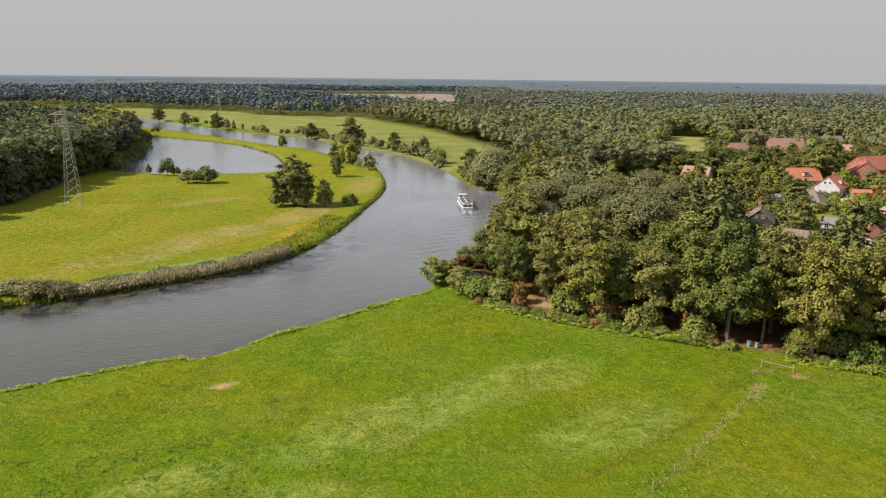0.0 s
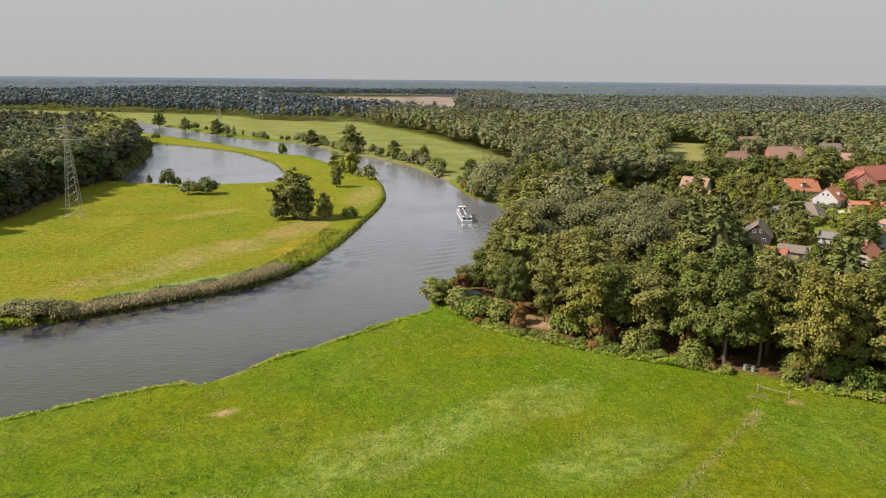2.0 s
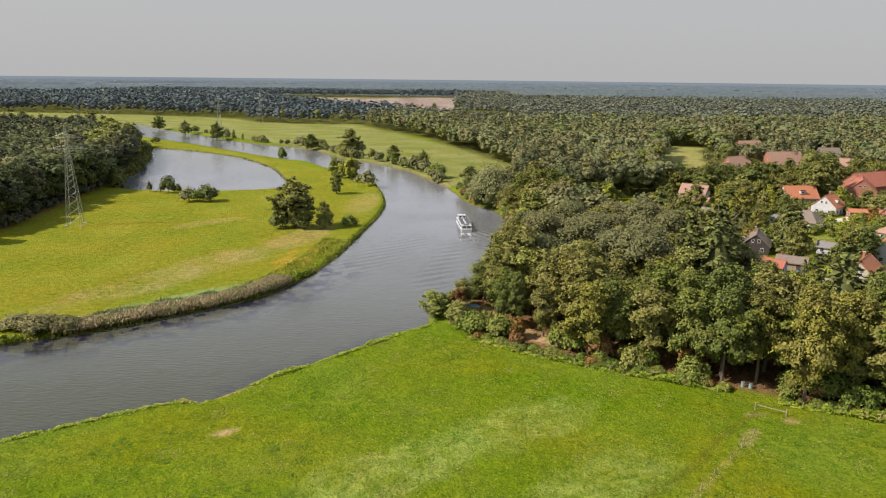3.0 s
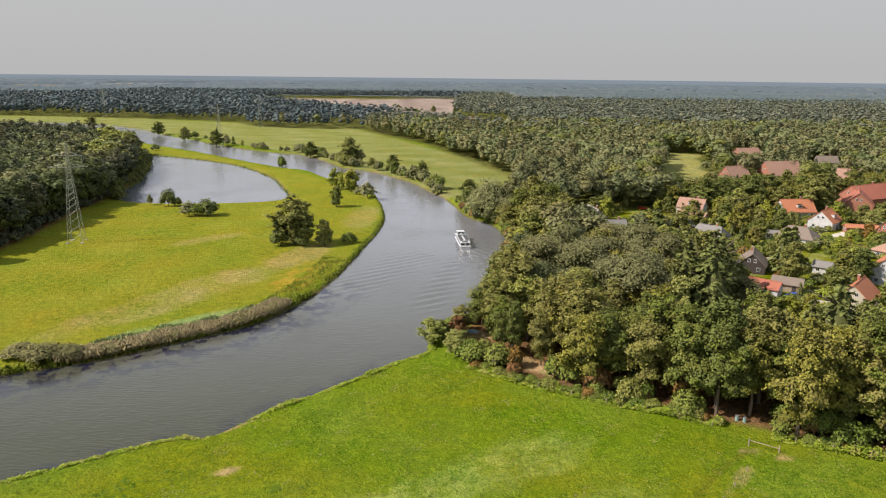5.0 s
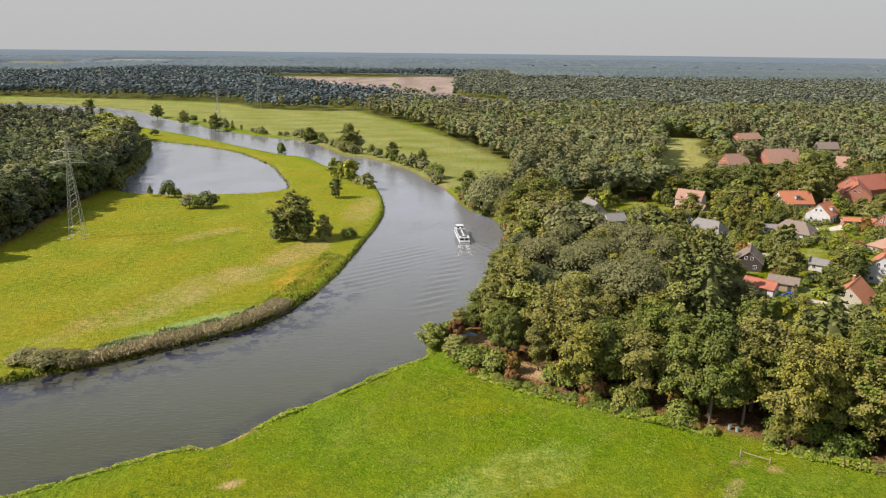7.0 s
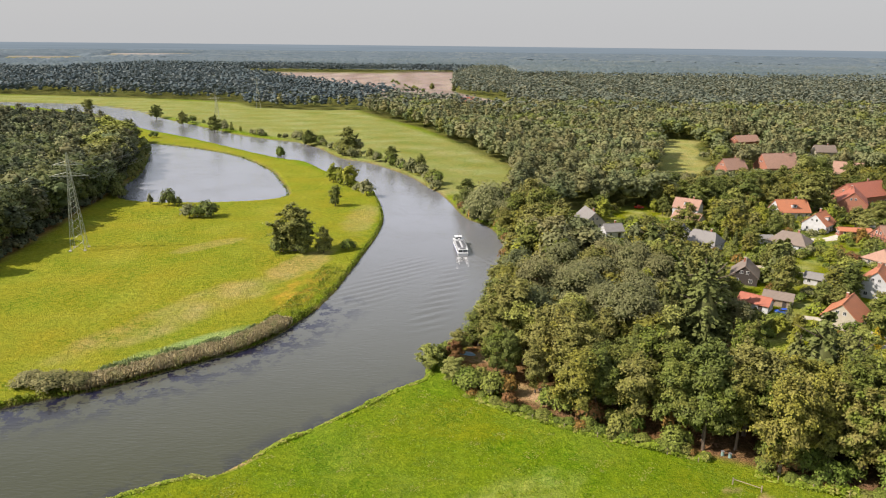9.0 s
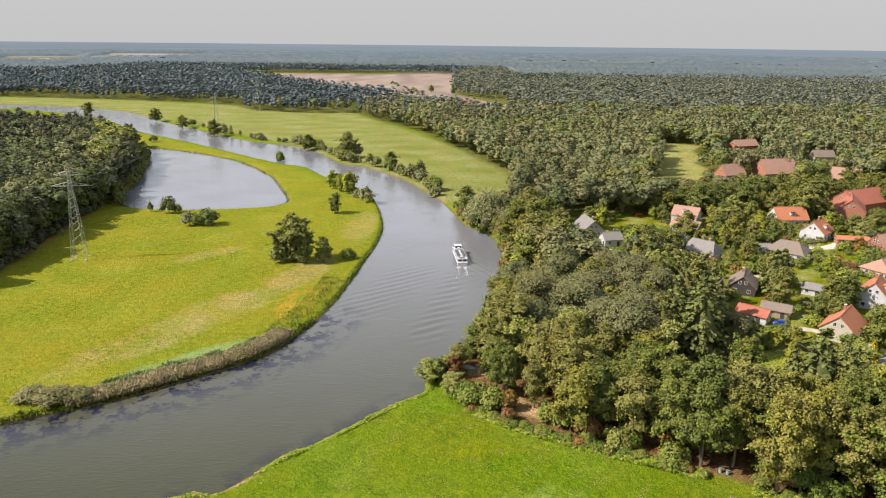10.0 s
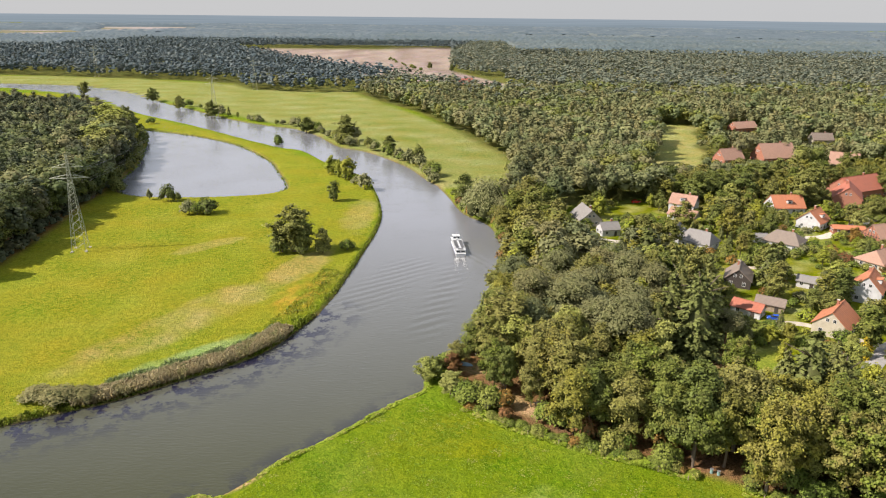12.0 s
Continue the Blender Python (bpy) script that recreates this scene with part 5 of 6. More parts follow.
house(100.2, 289.8, -45, 12, 7, 2.6, 5.0, WHITE, ROOF_SALMON, "low white annex with faded brown roof", chimney=False)
house(94.5, 253.3, -44, 12, 9, 3.0, 6.4, WHITE, ROOF_GREY, "white house with grey hipped roof", hip=2.0)
house(88.6, 261.1, 65, 8, 7, 3.0, 6.2, WHITE, ROOF_SLATE, "white house wing with dark roof and skylights", skylights=3, chimney=False)
house(57.2, 284.7, -81, 13, 9, 2.8, 6.8, CREAM, ROOF_GREY, "cream house with grey thatched looking roof")
house(63.1, 268, 13, 7.5, 6, 2.8, 5.0, WHITE, ROOF_GREY, "small white house with pale grey roof")
house(39.5, 289.3, 11, 6, 5, 2.5, 4.6, WHITE, ROOF_BROWN, "small white house with brown roof near the river")
house(166.5, 418, 22, 15, 10, 3, 8.5, BRICK, ROOF_SALMON, "brick house with faded red roof among trees")
house(196, 424, 12, 22, 14, 3.5, 11, BRICK, ROOF_SALMON, "long brick barn with faded red roof")
house(229, 406, -29, 15, 11, 3, 9, CREAM, ROOF_SALMON, "cream house with faded red roof among trees")
house(123, 352, 15, 12, 8, 2.8, 5.8, CREAM, ROOF_SALMON, "low cream house with faded red roof below oaks", chimney=False)
house(221.1, 537, 20, 20, 10, 4, 8, BRICK, ROOF_SALMON, "distant brick barn with faded red roof")
house(255.2, 486, 0, 14, 9, 4, 8, CREAM, ROOF_BROWN, "distant cream house with brown roof")
house(200.5, 284.4, 33, 13, 9, 3, 7, CREAM, ROOF_GREY, "cream house with grey roof at the village edge")
house(223.4, 337.1, -10, 14, 9, 3, 7, BRICK, ROOF_GREY, "brick house with grey roof at the village edge")
house(13.8, 901.5, 53, 24, 12, 4, 7, BRICK, ROOF_RED, "red roofed barn at the edge of a field", chimney=False, category="barn", name="barn")
house(49, 128, 20, 5, 4, 2.3, 3.1, BRICK, ROOF_BROWN, "small brick hut at the edge of the wood", chimney=False, category="hut", name="hut")
terrace = thing("terrace", pose(61.2, 256.9, 0, 0, 0, -20), "pale paved terrace beside a house", "terrace")
part("slab", box((9, 7, 0.3), (0, 0, 0.15), bevel=0.03), STONE, terrace)


def lane(name, points, width, rgb, label):
    """A lane laid on the ground."""
    line = spline(points)
    d = np.gradient(line, axis=0)
    d = d / np.linalg.norm(d, axis=1, keepdims=True)
    side = np.stack([-d[:, 1], d[:, 0]], 1)
    rows = [line + side * width * q for q in (-0.5, -0.25, 0, 0.25, 0.5)]
    n = len(line)
    pts = np.vstack(rows)
    z = ground_z(pts[:, 0], pts[:, 1])[0] + np.repeat([0.02, 0.09, 0.11, 0.09, 0.02], n)
    q = np.concatenate([np.arange(n - 1) + n * i for i in range(4)])
    ob = new(name, mesh_of(name, np.column_stack([pts, z]), np.stack([q, q + 1, q + n + 1, q + n], 1), [plain(name + " surface", rgb, 0.9, 0.6, 0.25)], smooth=True))
    return tagged(ob, label, "road", kind="structure")


lane("road_village", [(78.4, 121.2), (90.1, 137.8), (97.9, 146.7), (109.6, 161.1), (123.2, 173.2), (146.6, 183), (185.5, 193.9)], 4.2, (0.30, 0.29, 0.28), "worn grey asphalt lane through the village")
lane("road_drive", [(88.9, 181.2), (95.8, 183.9), (103.6, 182.2), (113.4, 172.1), (118.4, 168.8)], 3.0, (0.42, 0.38, 0.31), "sandy gravel drive")
lane("road_garden", [(97.5, 227.8), (104.4, 231), (112.2, 228.7), (122, 222), (146.4, 220.7), (195, 227)], 3.0, (0.40, 0.34, 0.26), "sandy lane between gardens")
lane("road_yard", [(133.5, 268.5), (146.1, 267.3), (155.8, 272.7), (167.5, 282.6), (184.9, 295.6)], 4.5, (0.50, 0.46, 0.39), "pale paved yard lane")

# ---- car ----
BLUE = plain("blue car paint", (0.02, 0.08, 0.42), 0.25, 1.0, 0.05, bump=0.0)
RED = plain("red car paint", (0.45, 0.03, 0.02), 0.25, 1.0, 0.05, bump=0.0)
RUBBER = plain("black rubber", (0.02, 0.02, 0.02), 0.8, 3.0, 0.1)
LAMP = plain("lamp glass", (0.7, 0.7, 0.65), 0.2, 2.0, 0.05, bump=0.0)


def car(x, y, turn, paint, label):
    root = thing("car", pose(x, y, 0.16, 0, 0, turn), label, "car")
    bm = prism([(-2.1, 0.25), (2.05, 0.25), (2.1, 0.65), (1.9, 0.85), (1.0, 0.95), (-1.9, 0.98), (-2.1, 0.8)], -0.84, 0.84)
    bmesh.ops.bevel(bm, geom=list(bm.edges), offset=0.06, segments=2, affect="EDGES")
    body = part("body", bm, paint, root)
    bm = prism([(1.0, 0.95), (0.35, 1.42), (-1.35, 1.45), (-1.85, 0.97)], -0.74, 0.74)
    bmesh.ops.bevel(bm, geom=list(bm.edges), offset=0.05, segments=2, affect="EDGES")
    part("cabin_glass", bm, GLASS, root, "dark tinted windows")
    part("roof_panel", box((1.55, 1.36, 0.06), (-0.5, 0, 1.455), bevel=0.02), paint, root)
    for sx in (-1.3, 1.3):
        for sy in (-0.8, 0.8):
            w = part("wheel", add_bar(bmesh.new(), (sx, sy - 0.1, 0.31), (sx, sy + 0.1, 0.31), 0.31, sides=16), RUBBER, root)
            part("rim", add_bar(bmesh.new(), (sx, sy - 0.11, 0.31), (sx, sy + 0.11, 0.31), 0.18, sides=12), METAL, w)
    for sy in (-0.6, 0.6):
        part("headlight", box((0.08, 0.34, 0.16), (2.06, sy, 0.68), bevel=0.02), LAMP, body)
        part("tail_light", box((0.08, 0.2, 0.22), (-2.08, sy, 0.75), bevel=0.02), RED, body)


car(94.3, 186.1, 170, BLUE, "bright blue hatchback parked on a sandy drive")
car(86.4, 317.6, 10, RED, "red car parked at the edge of the wood")

# ---- passenger boat ----
BOATWHITE = plain("white boat paint", (0.56, 0.575, 0.59), 0.4, 0.5, 0.06)
BOATDECK = plain("pale deck paint", (0.50, 0.52, 0.53), 0.6, 0.8, 0.10)
NAVY = plain("navy stripe", (0.03, 0.05, 0.16), 0.4, 1.0, 0.08)


def boat():
    root = thing("passenger_boat", pose(2.5, 251, -1.0, 0, 0, 97) @ Matrix.Scale(0.88, 4), "white river passenger boat with open upper deck", "boat")
    bm = bmesh.new()
    rings = []
    for x, w, lo in ((-12, 2.1, -0.35), (-11, 2.25, -0.5), (5, 2.3, -0.5), (9, 1.75, -0.4), (11.3, 0.7, -0.2), (12.2, 0.12, 0.1)):
        top = 1.1 + max(0, x - 5) * 0.06
        rings.append([bm.verts.new(v) for v in ((x, -w, top), (x, -w * 0.85, lo), (x, w * 0.85, lo), (x, w, top))])
    for a, b in zip(rings, rings[1:]):
        for i in range(4):
            bm.faces.new((a[i], b[i], b[(i + 1) % 4], a[(i + 1) % 4]))
    bm.faces.new(rings[0])
    bm.faces.new(rings[-1][::-1])
    bmesh.ops.recalc_face_normals(bm, faces=bm.faces)
    hull = part("hull", bm, BOATWHITE, root)
    part("stripe", box((15, 4.66, 0.22), (-3.5, 0, 0.72)), NAVY, hull, "navy stripe along the hull")
    cabin = part("cabin", box((17.5, 4.0, 1.3), (-1.8, 0, 1.7), bevel=0.12), BOATWHITE, root)
    for side in (-1, 1):
        for i in range(9):
            part("window", box((1.35, 0.06, 0.65), (-9.4 + i * 1.9, side * 2.02, 1.8), bevel=0.02), GLASS, cabin, "dark cabin window")
    for side in (-1, 1):
        part("rear_window", box((0.06, 1.5, 0.8), (-10.58, side * 0.95, 1.75), bevel=0.02), GLASS, cabin, "dark rear window")
    deck = part("upper_deck", box((18.2, 4.4, 0.14), (-1.8, 0, 2.42), bevel=0.03), BOATDECK, root)
    aft = part("rear_deck", box((1.5, 4.2, 0.12), (-11.3, 0, 1.18), bevel=0.02), BOATDECK, root)
    part("rear_railing", add_bar(bmesh.new(), (-11.95, -2.0, 2.0), (-11.95, 2.0, 2.0), 0.035), METAL, aft)
    part("fore_deck", prism([(7.2, 1.16), (11.6, 1.42), (11.6, 1.50), (7.2, 1.24)], -0.75, 0.75), BOATDECK, root)
    wheel = part("wheelhouse", box((2.6, 2.9, 1.25), (5.6, 0, 3.08), bevel=0.15), BOATWHITE, root)
    part("roof_panel", box((3.1, 3.3, 0.12), (5.6, 0, 3.78), bevel=0.04), BOATDECK, wheel)
    part("window", box((0.06, 2.4, 0.7), (6.92, 0, 3.2)), GLASS, wheel)
    part("window", box((0.06, 2.4, 0.7), (4.28, 0, 3.2)), GLASS, wheel)
    for side in (-1, 1):
        part("window", box((1.9, 0.06, 0.65), (5.6, side * 1.47, 3.2)), GLASS, wheel)
    part("mast", add_bar(bmesh.new(), (4.5, 0, 3.6), (4.5, 0, 5.4), 0.06), METAL, wheel)
    part("funnel", box((0.9, 0.9, 1.1), (2.6, 0.0, 3.0), bevel=0.1), BOATWHITE, deck)
    for i in range(6):
        for side in (-1, 1):
            bx = -7.6 + i * 1.6
            part("bench", box((0.5, 1.35, 0.08), (bx, side * 1.1, 2.92), bevel=0.02), METAL if (i * 2 + side) % 3 else TIMBER, deck)
            part("bench_back", box((0.08, 1.35, 0.45), (bx - 0.27, side * 1.1, 3.12), bevel=0.02), METAL, deck)
            part("bench_leg", box((0.3, 1.1, 0.42), (bx, side * 1.1, 2.69)), METAL, deck)
    part("locker", box((0.7, 2.4, 0.6), (-9.9, 0, 2.78), bevel=0.05), METAL, deck, "grey deck locker")
    for side in (-1, 1):
        bm = add_bar(bmesh.new(), (-10.7, side * 2.1, 3.4), (3.8, side * 2.1, 3.4), 0.035)
        add_bar(bm, (-10.7, side * 2.1, 2.95), (3.8, side * 2.1, 2.95), 0.025)
        for i in range(9):
            add_bar(bm, (-10.7 + i * 1.81, side * 2.1, 2.45), (-10.7 + i * 1.81, side * 2.1, 3.4), 0.03)
        part("railing", bm, METAL, deck, "thin white metal railing")
    part("railing", add_bar(bmesh.new(), (-10.7, -2.1, 3.4), (-10.7, 2.1, 3.4), 0.035), METAL, deck)


boat()
r = np.random.default_rng(77)
fx = np.where(r.random(420) < 0.5, -1.1, 1.1) + r.normal(0, 0.35, 420)      # two streaks from the stern's corners
fy = -r.exponential(3.6, 420)
FOAM = plain("white foam", (0.55, 0.56, 0.56), 0.9, 3.0, 0.1)
px, py = 3.3 + fx * (1.0 + 0.05 * -fy) - 0.04 * fy, 239.2 + fy
V, F, N = clumps(r, np.column_stack([px, py, np.full(420, -0.93)]), np.tile((0.0, 0.0, 6.0), (420, 1)), 0.11, 1.6)
tagged(new("wake_foam", mesh_of("wake_foam", V, F, [FOAM])), "churned white foam behind the boat", "foam", kind="stuff")

# ---- power line ----
def pylon(x, y, turn, scale, label):
    root = thing("pylon", pose(x, y, -0.1, 0, 0, turn) @ Matrix.Scale(scale, 4), label, "pylon", "power line")

    def half(z):
        return 3.1 - (3.1 - 0.85) * z / 33 if z < 33 else 0.85 - 0.6 * (z - 33) / 12

    corners = ((1, 1), (-1, 1), (-1, -1), (1, -1))
    for cx, cy in corners:
        bm = bmesh.new()
        for z0, z1 in ((0, 33), (33, 45)):
            add_bar(bm, (cx * half(z0), cy * half(z0), z0), (cx * half(z1), cy * half(z1), z1), 0.12 if z0 == 0 else 0.08, 0.09 if z0 == 0 else 0.06, 4)
        part("leg", bm, STEEL, root)
        part("footing", box((1.1, 1.1, 0.8), (cx * 3.1, cy * 3.1, 0.2), bevel=0.06), STONE, root, "concrete footing")
    levels = [0.0]
    while levels[-1] < 44:
        levels.append(levels[-1] + max(1.2, half(levels[-1]) * 1.45))
    for (ax, ay), (bx, by) in zip(corners, corners[1:] + corners[:1]):
        bm = bmesh.new()
        for z0, z1 in zip(levels, levels[1:]):
            z1 = min(z1, 45)
            add_bar(bm, (ax * half(z0), ay * half(z0), z0), (bx * half(z1), by * half(z1), z1), 0.05, sides=4)
            add_bar(bm, (bx * half(z0), by * half(z0), z0), (ax * half(z1), ay * half(z1), z1), 0.05, sides=4)
        part("bracing", bm, STEEL, root)
    for z, reach in ((34.2, 8.3), (39.2, 6.4)):
        for side in (-1, 1):
            bm = bmesh.new()
            h = half(z)
            tip = (side * reach, 0, z)
            for cy in (-1, 1):
                add_bar(bm, (side * h, cy * h, z), tip, 0.09, sides=4)
                add_bar(bm, (side * h, cy * h, z + 1.7), tip, 0.07, sides=4)
                for q in (0.3, 0.6):
                    a = Vector((side * h, cy * h, z)).lerp(Vector(tip), q)
                    b = Vector((side * h, cy * h, z + 1.7)).lerp(Vector(tip), q - 0.15)
                    add_bar(bm, a, b, 0.05, sides=4)
            arm = part("crossarm", bm, STEEL, root)
            for q in (0.98, 0.58) if z < 36 else (0.98,):
                part("insulator", add_bar(bmesh.new(), (side * reach * q, 0, z), (side * reach * q, 0, z - 1.6), 0.09), GLASS, arm, "dark insulator string")
    return root


LINE = [(-135.5, 238.4, 12, 0.79), (-201.4, 587.4, 10, 0.78), (-227, 802.9, 8, 0.78)]
for x, y, turn, sc in LINE:
    pylon(x, y, turn, sc, "tall galvanised steel lattice pylon with two crossarms")
pylon(-478, 943.9, 12, 0.9, "distant steel lattice pylon before the forest")
for (x0, y0, t0, s0), (x1, y1, t1, s1) in zip(LINE, LINE[1:]):
    for reach, z in ((8.1, 32.6), (4.8, 32.6), (6.3, 37.6)):
        for side in (-1, 1):
            a = Vector((x0 + side * reach * s0 * math.cos(radians(t0)), y0 + side * reach * s0 * math.sin(radians(t0)), z * s0))
            b = Vector((x1 + side * reach * s1 * math.cos(radians(t1)), y1 + side * reach * s1 * math.sin(radians(t1)), z * s1))
            curve = bpy.data.curves.new("cable", "CURVE")
            curve.dimensions, curve.bevel_depth, curve.bevel_resolution = "3D", 0.022, 1
            line = curve.splines.new("POLY")
            line.points.add(16)
            for i in range(17):
                t = i / 16
                line.points[i].co = (*(a.lerp(b, t) - Vector((0, 0, 7.5 * 4 * t * (1 - t)))), 1)
            curve.materials.append(WIRE)
            tagged(new("cable", curve), "thin sagging overhead power cable between pylons", "cable", "power line")

# ---- gardens: trees and bushes ----
PLACED = [("dark", 167.5, 318, 20, 1.4), ("dark", 160.5, 311, 17, 1.3), ("spruce", 103.8, 213.5, 15, 1.5), ("spruce", 107.8, 217, 14.5, 1.4), ("dark", 105.4, 219.9, 12, 1.0), ("dark", 121.1, 201, 11, 1.2), ("dark", 117.2, 196.5, 9, 1.1),
          ("spruce", 90.9, 175.6, 8, 1.1), ("yellow", 86.1, 170.1, 6, 1.1), ("spruce", 68.4, 174.6, 17, 1.3), ("spruce", 73.3, 180.2, 16, 1.3), ("spruce", 64.5, 180.2, 16, 1.2), ("gold", 110.5, 166.6, 5.5, 1.2), ("gold", 37.6, 283.8, 9, 1.1), ("rust", 155.9, 258.3, 7.5, 1.1),
          ("tall", 113.9, 279.7, 13, 1.7), ("tall", 110, 283.1, 12, 1.6), ("spruce", 91, 147.5, 13, 1.3), ("dark", 92.5, 139, 10, 1.0), ("spruce", 192.6, 295.5, 10, 1.2), ("rust", 156.5, 290, 6, 1.2), ("dark", 136.1, 318.2, 15, 1.3),
          ("dark", 124.4, 325, 15, 1.3), ("broad", 117.7, 296.3, 12, 1.2), ("dark", 114.7, 318.5, 15, 1.4), ("yellow", 138.5, 241.8, 5, 1.2), ("yellow", 91.2, 310.9, 6, 1.1), ("yellow", 109, 269.8, 3.5, 1.2), ("dark", 135.3, 289.5, 9, 1.1), ("broad", 95.3, 275.4, 12, 1.3), ("broad", 81.8, 249, 12, 1.2), ("dark", 73.9, 256.8, 12, 1.2)]
for kind, x, y, h, w in PLACED:
    tree(kind, x, y, h, w, group="garden trees")
HOUSE_AT = [(o.matrix_basis.translation.x, o.matrix_basis.translation.y) for o in scene.objects if o.get("category") in ("house", "garage", "shed", "garden house", "outbuilding", "terrace", "car")]
LAWNS = [(76, 298, 9), (86, 300, 9), (70, 290, 6), (82.2, 160.1, 8), (109.4, 206.6, 5), (89.9, 183.4, 4), (82.5, 307.7, 9), (144.2, 265, 6), (136.6, 227.4, 6), (93.7, 203.4, 3), (101.7, 172.2, 4), (123.9, 233.1, 5), (146.2, 251.8, 4)]
LANES = np.vstack([spline(q) for q in ([(78.4, 121.2), (90.1, 137.8), (97.9, 146.7), (109.6, 161.1), (123.2, 173.2), (146.6, 183)], [(88.9, 181.2), (95.8, 183.4), (103.6, 182.2), (113.4, 172.1)], [(97.5, 227.8), (112.2, 228.7), (122, 222), (146.4, 220.7)], [(133.5, 268.5), (146.1, 267.3), (155.8, 272.7)])])
gxx, gyy = scatter(VILLAGE, 5.4, 81, (46, 112), (290, 395))
r = random.Random(82)
SCRUB = []
for x, y in zip(gxx, gyy):
    x, y = float(x), float(y)
    if abs(x) > 0.68 * y + 8 or any(math.hypot(x - a, y - b) < 6.8 for a, b in HOUSE_AT) or any(math.hypot(x - a, y - b) < c for a, b, c in LAWNS):
        continue
    if np.min(np.hypot(LANES[:, 0] - x, LANES[:, 1] - y)) < 3.2:
        continue
    u = r.random()
    rear = y > 325 or x > 185
    limit = tree_limit(x, y, SIGHT, 1.0)
    shut = limit < 4.0
    if rear and u < 0.55 and not shut:
        tree(r.choice(("broad", "dark", "broad")), x, y, min(limit, r.uniform(8, 14)), r.uniform(1.0, 1.3), group="garden trees")
    elif u < 0.32 and not shut:
        tree(r.choice(("broad", "dark", "willow", "yellow", "spruce", "tall")), x, y, min(limit, r.uniform(6, 13)), r.uniform(1.0, 1.3), group="garden trees")
    elif x > 160 or y > 285:
        SCRUB.append((x, y))
    else:
        kind = r.choice(("bush", "bush", "bush", "bush", "willow_bush", "yellow_bush", "bush", "rust_bush" if r.random() < 0.4 else "bush"))
        tree(kind, x, y, r.uniform(1.6, 4.0), r.uniform(0.8, 1.25), group="garden bushes")
# low scrub also fills the ground where trees are left out for the view
SCRUB = np.vstack([np.array(SCRUB), LOWER])
nr = np.random.default_rng(83)
groups = []
for v in range(4):
    V, F, M, N = crown(900 + v, "bush", 9, 40, 0.075, ICO0)
    q = SCRUB[v::4]
    groups.append((V, F, M * 1, N, q[:, 0], q[:, 1], ground_z(q[:, 0], q[:, 1])[0], nr.uniform(1.6, 4.2, len(q)), nr.uniform(0.8, 1.3, len(q)), nr.uniform(0, 6.28, len(q)), nr.random(len(q)) * 0.999, 0))
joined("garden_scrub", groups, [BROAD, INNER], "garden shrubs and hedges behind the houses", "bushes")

# ---- camp by the river, gate and fence ----
dinghy = thing("dinghy", pose(4.2, 155.6, 0.0, 0, 0, -20), "upturned pale blue dinghy on the sandy bank", "dinghy")
bm = bmesh.new()
rings = []
for x, w, h in ((-1.9, 0.55, 0.45), (-1.0, 0.72, 0.6), (0.6, 0.7, 0.6), (1.6, 0.4, 0.5), (2.1, 0.06, 0.3)):
    rings.append([bm.verts.new(v) for v in ((x, -w, 0.02), (x, -w * 0.7, h * 0.8), (x, 0, h), (x, w * 0.7, h * 0.8), (x, w, 0.02))])
for a, b in zip(rings, rings[1:]):
    for i in range(4):
        bm.faces.new((a[i], a[i + 1], b[i + 1], b[i]))
bm.faces.new(rings[0])
bm.faces.new(rings[-1][::-1])
bmesh.ops.recalc_face_normals(bm, faces=bm.faces)
part("hull", bm, plain("pale blue paint", (0.30, 0.48, 0.66), 0.4, 1.0, 0.1), dinghy)
part("keel", box((3.4, 0.06, 0.08), (-0.2, 0, 0.62)), BOATWHITE, dinghy)


def picnic(x, y, turn):
    root = thing("picnic_table", pose(x, y, 0.0, 0, 0, turn), "weathered pale wooden picnic table on bare ground", "table")
    part("tabletop", box((1.8, 0.75, 0.06), (0, 0, 0.74), bevel=0.01), STONE, root)
    for side in (-1, 1):
        part("bench", box((1.8, 0.28, 0.05), (0, side * 0.7, 0.44), bevel=0.01), PLANK, root)
        part("leg", box((0.08, 1.5, 0.08), (side * 0.65, 0, 0.40)), PLANK, root)
        part("upright", box((0.08, 0.5, 0.72), (side * 0.65, 0, 0.36)), PLANK, root)


picnic(20.4, 137.1, 25)
picnic(13.5, 146, 60)
tent = thing("tent", pose(27.3, 142, 0.0, 0, 0, 30), "small orange ridge tent under the trees", "tent")
part("canopy", prism([(-1.1, 0), (1.1, 0), (0.05, 1.35), (-0.05, 1.35)], -1.2, 1.2), plain("orange tent cloth", (0.60, 0.16, 0.05), 0.8, 1.0, 0.1), tent)
part("pole", add_bar(bmesh.new(), (0, -1.25, 0), (0, -1.25, 1.45), 0.02), METAL, tent)
for bx, by in ((51.2, 113.7), (52.3, 113)):
    b = thing("water_barrel", pose(bx, by, 0.0), "pale green plastic water barrel at the wood's edge", "barrel", "barrels")
    part("drum", add_bar(bmesh.new(), (0, 0, 0), (0, 0, 0.9), 0.32, 0.30, 14), plain("pale green plastic", (0.20, 0.31, 0.29), 0.5, 1.0, 0.1), b)
    part("lid", add_bar(bmesh.new(), (0, 0, 0.9), (0, 0, 0.96), 0.34, sides=14), METAL, b)


def fence_post(x, y, h, lean):
    z = float(ground_z(np.array([x]), np.array([y]))[0][0])
    root = thing("fence_post", pose(x, y, z - 0.2, lean, -lean * 0.7, 20), "weathered grey wooden fence post in the meadow", "post", "pasture fence")
    part("stake", add_bar(bmesh.new(), (0, 0, 0), (0, 0, h + 0.2), 0.085, 0.07, 8), PLANK, root)


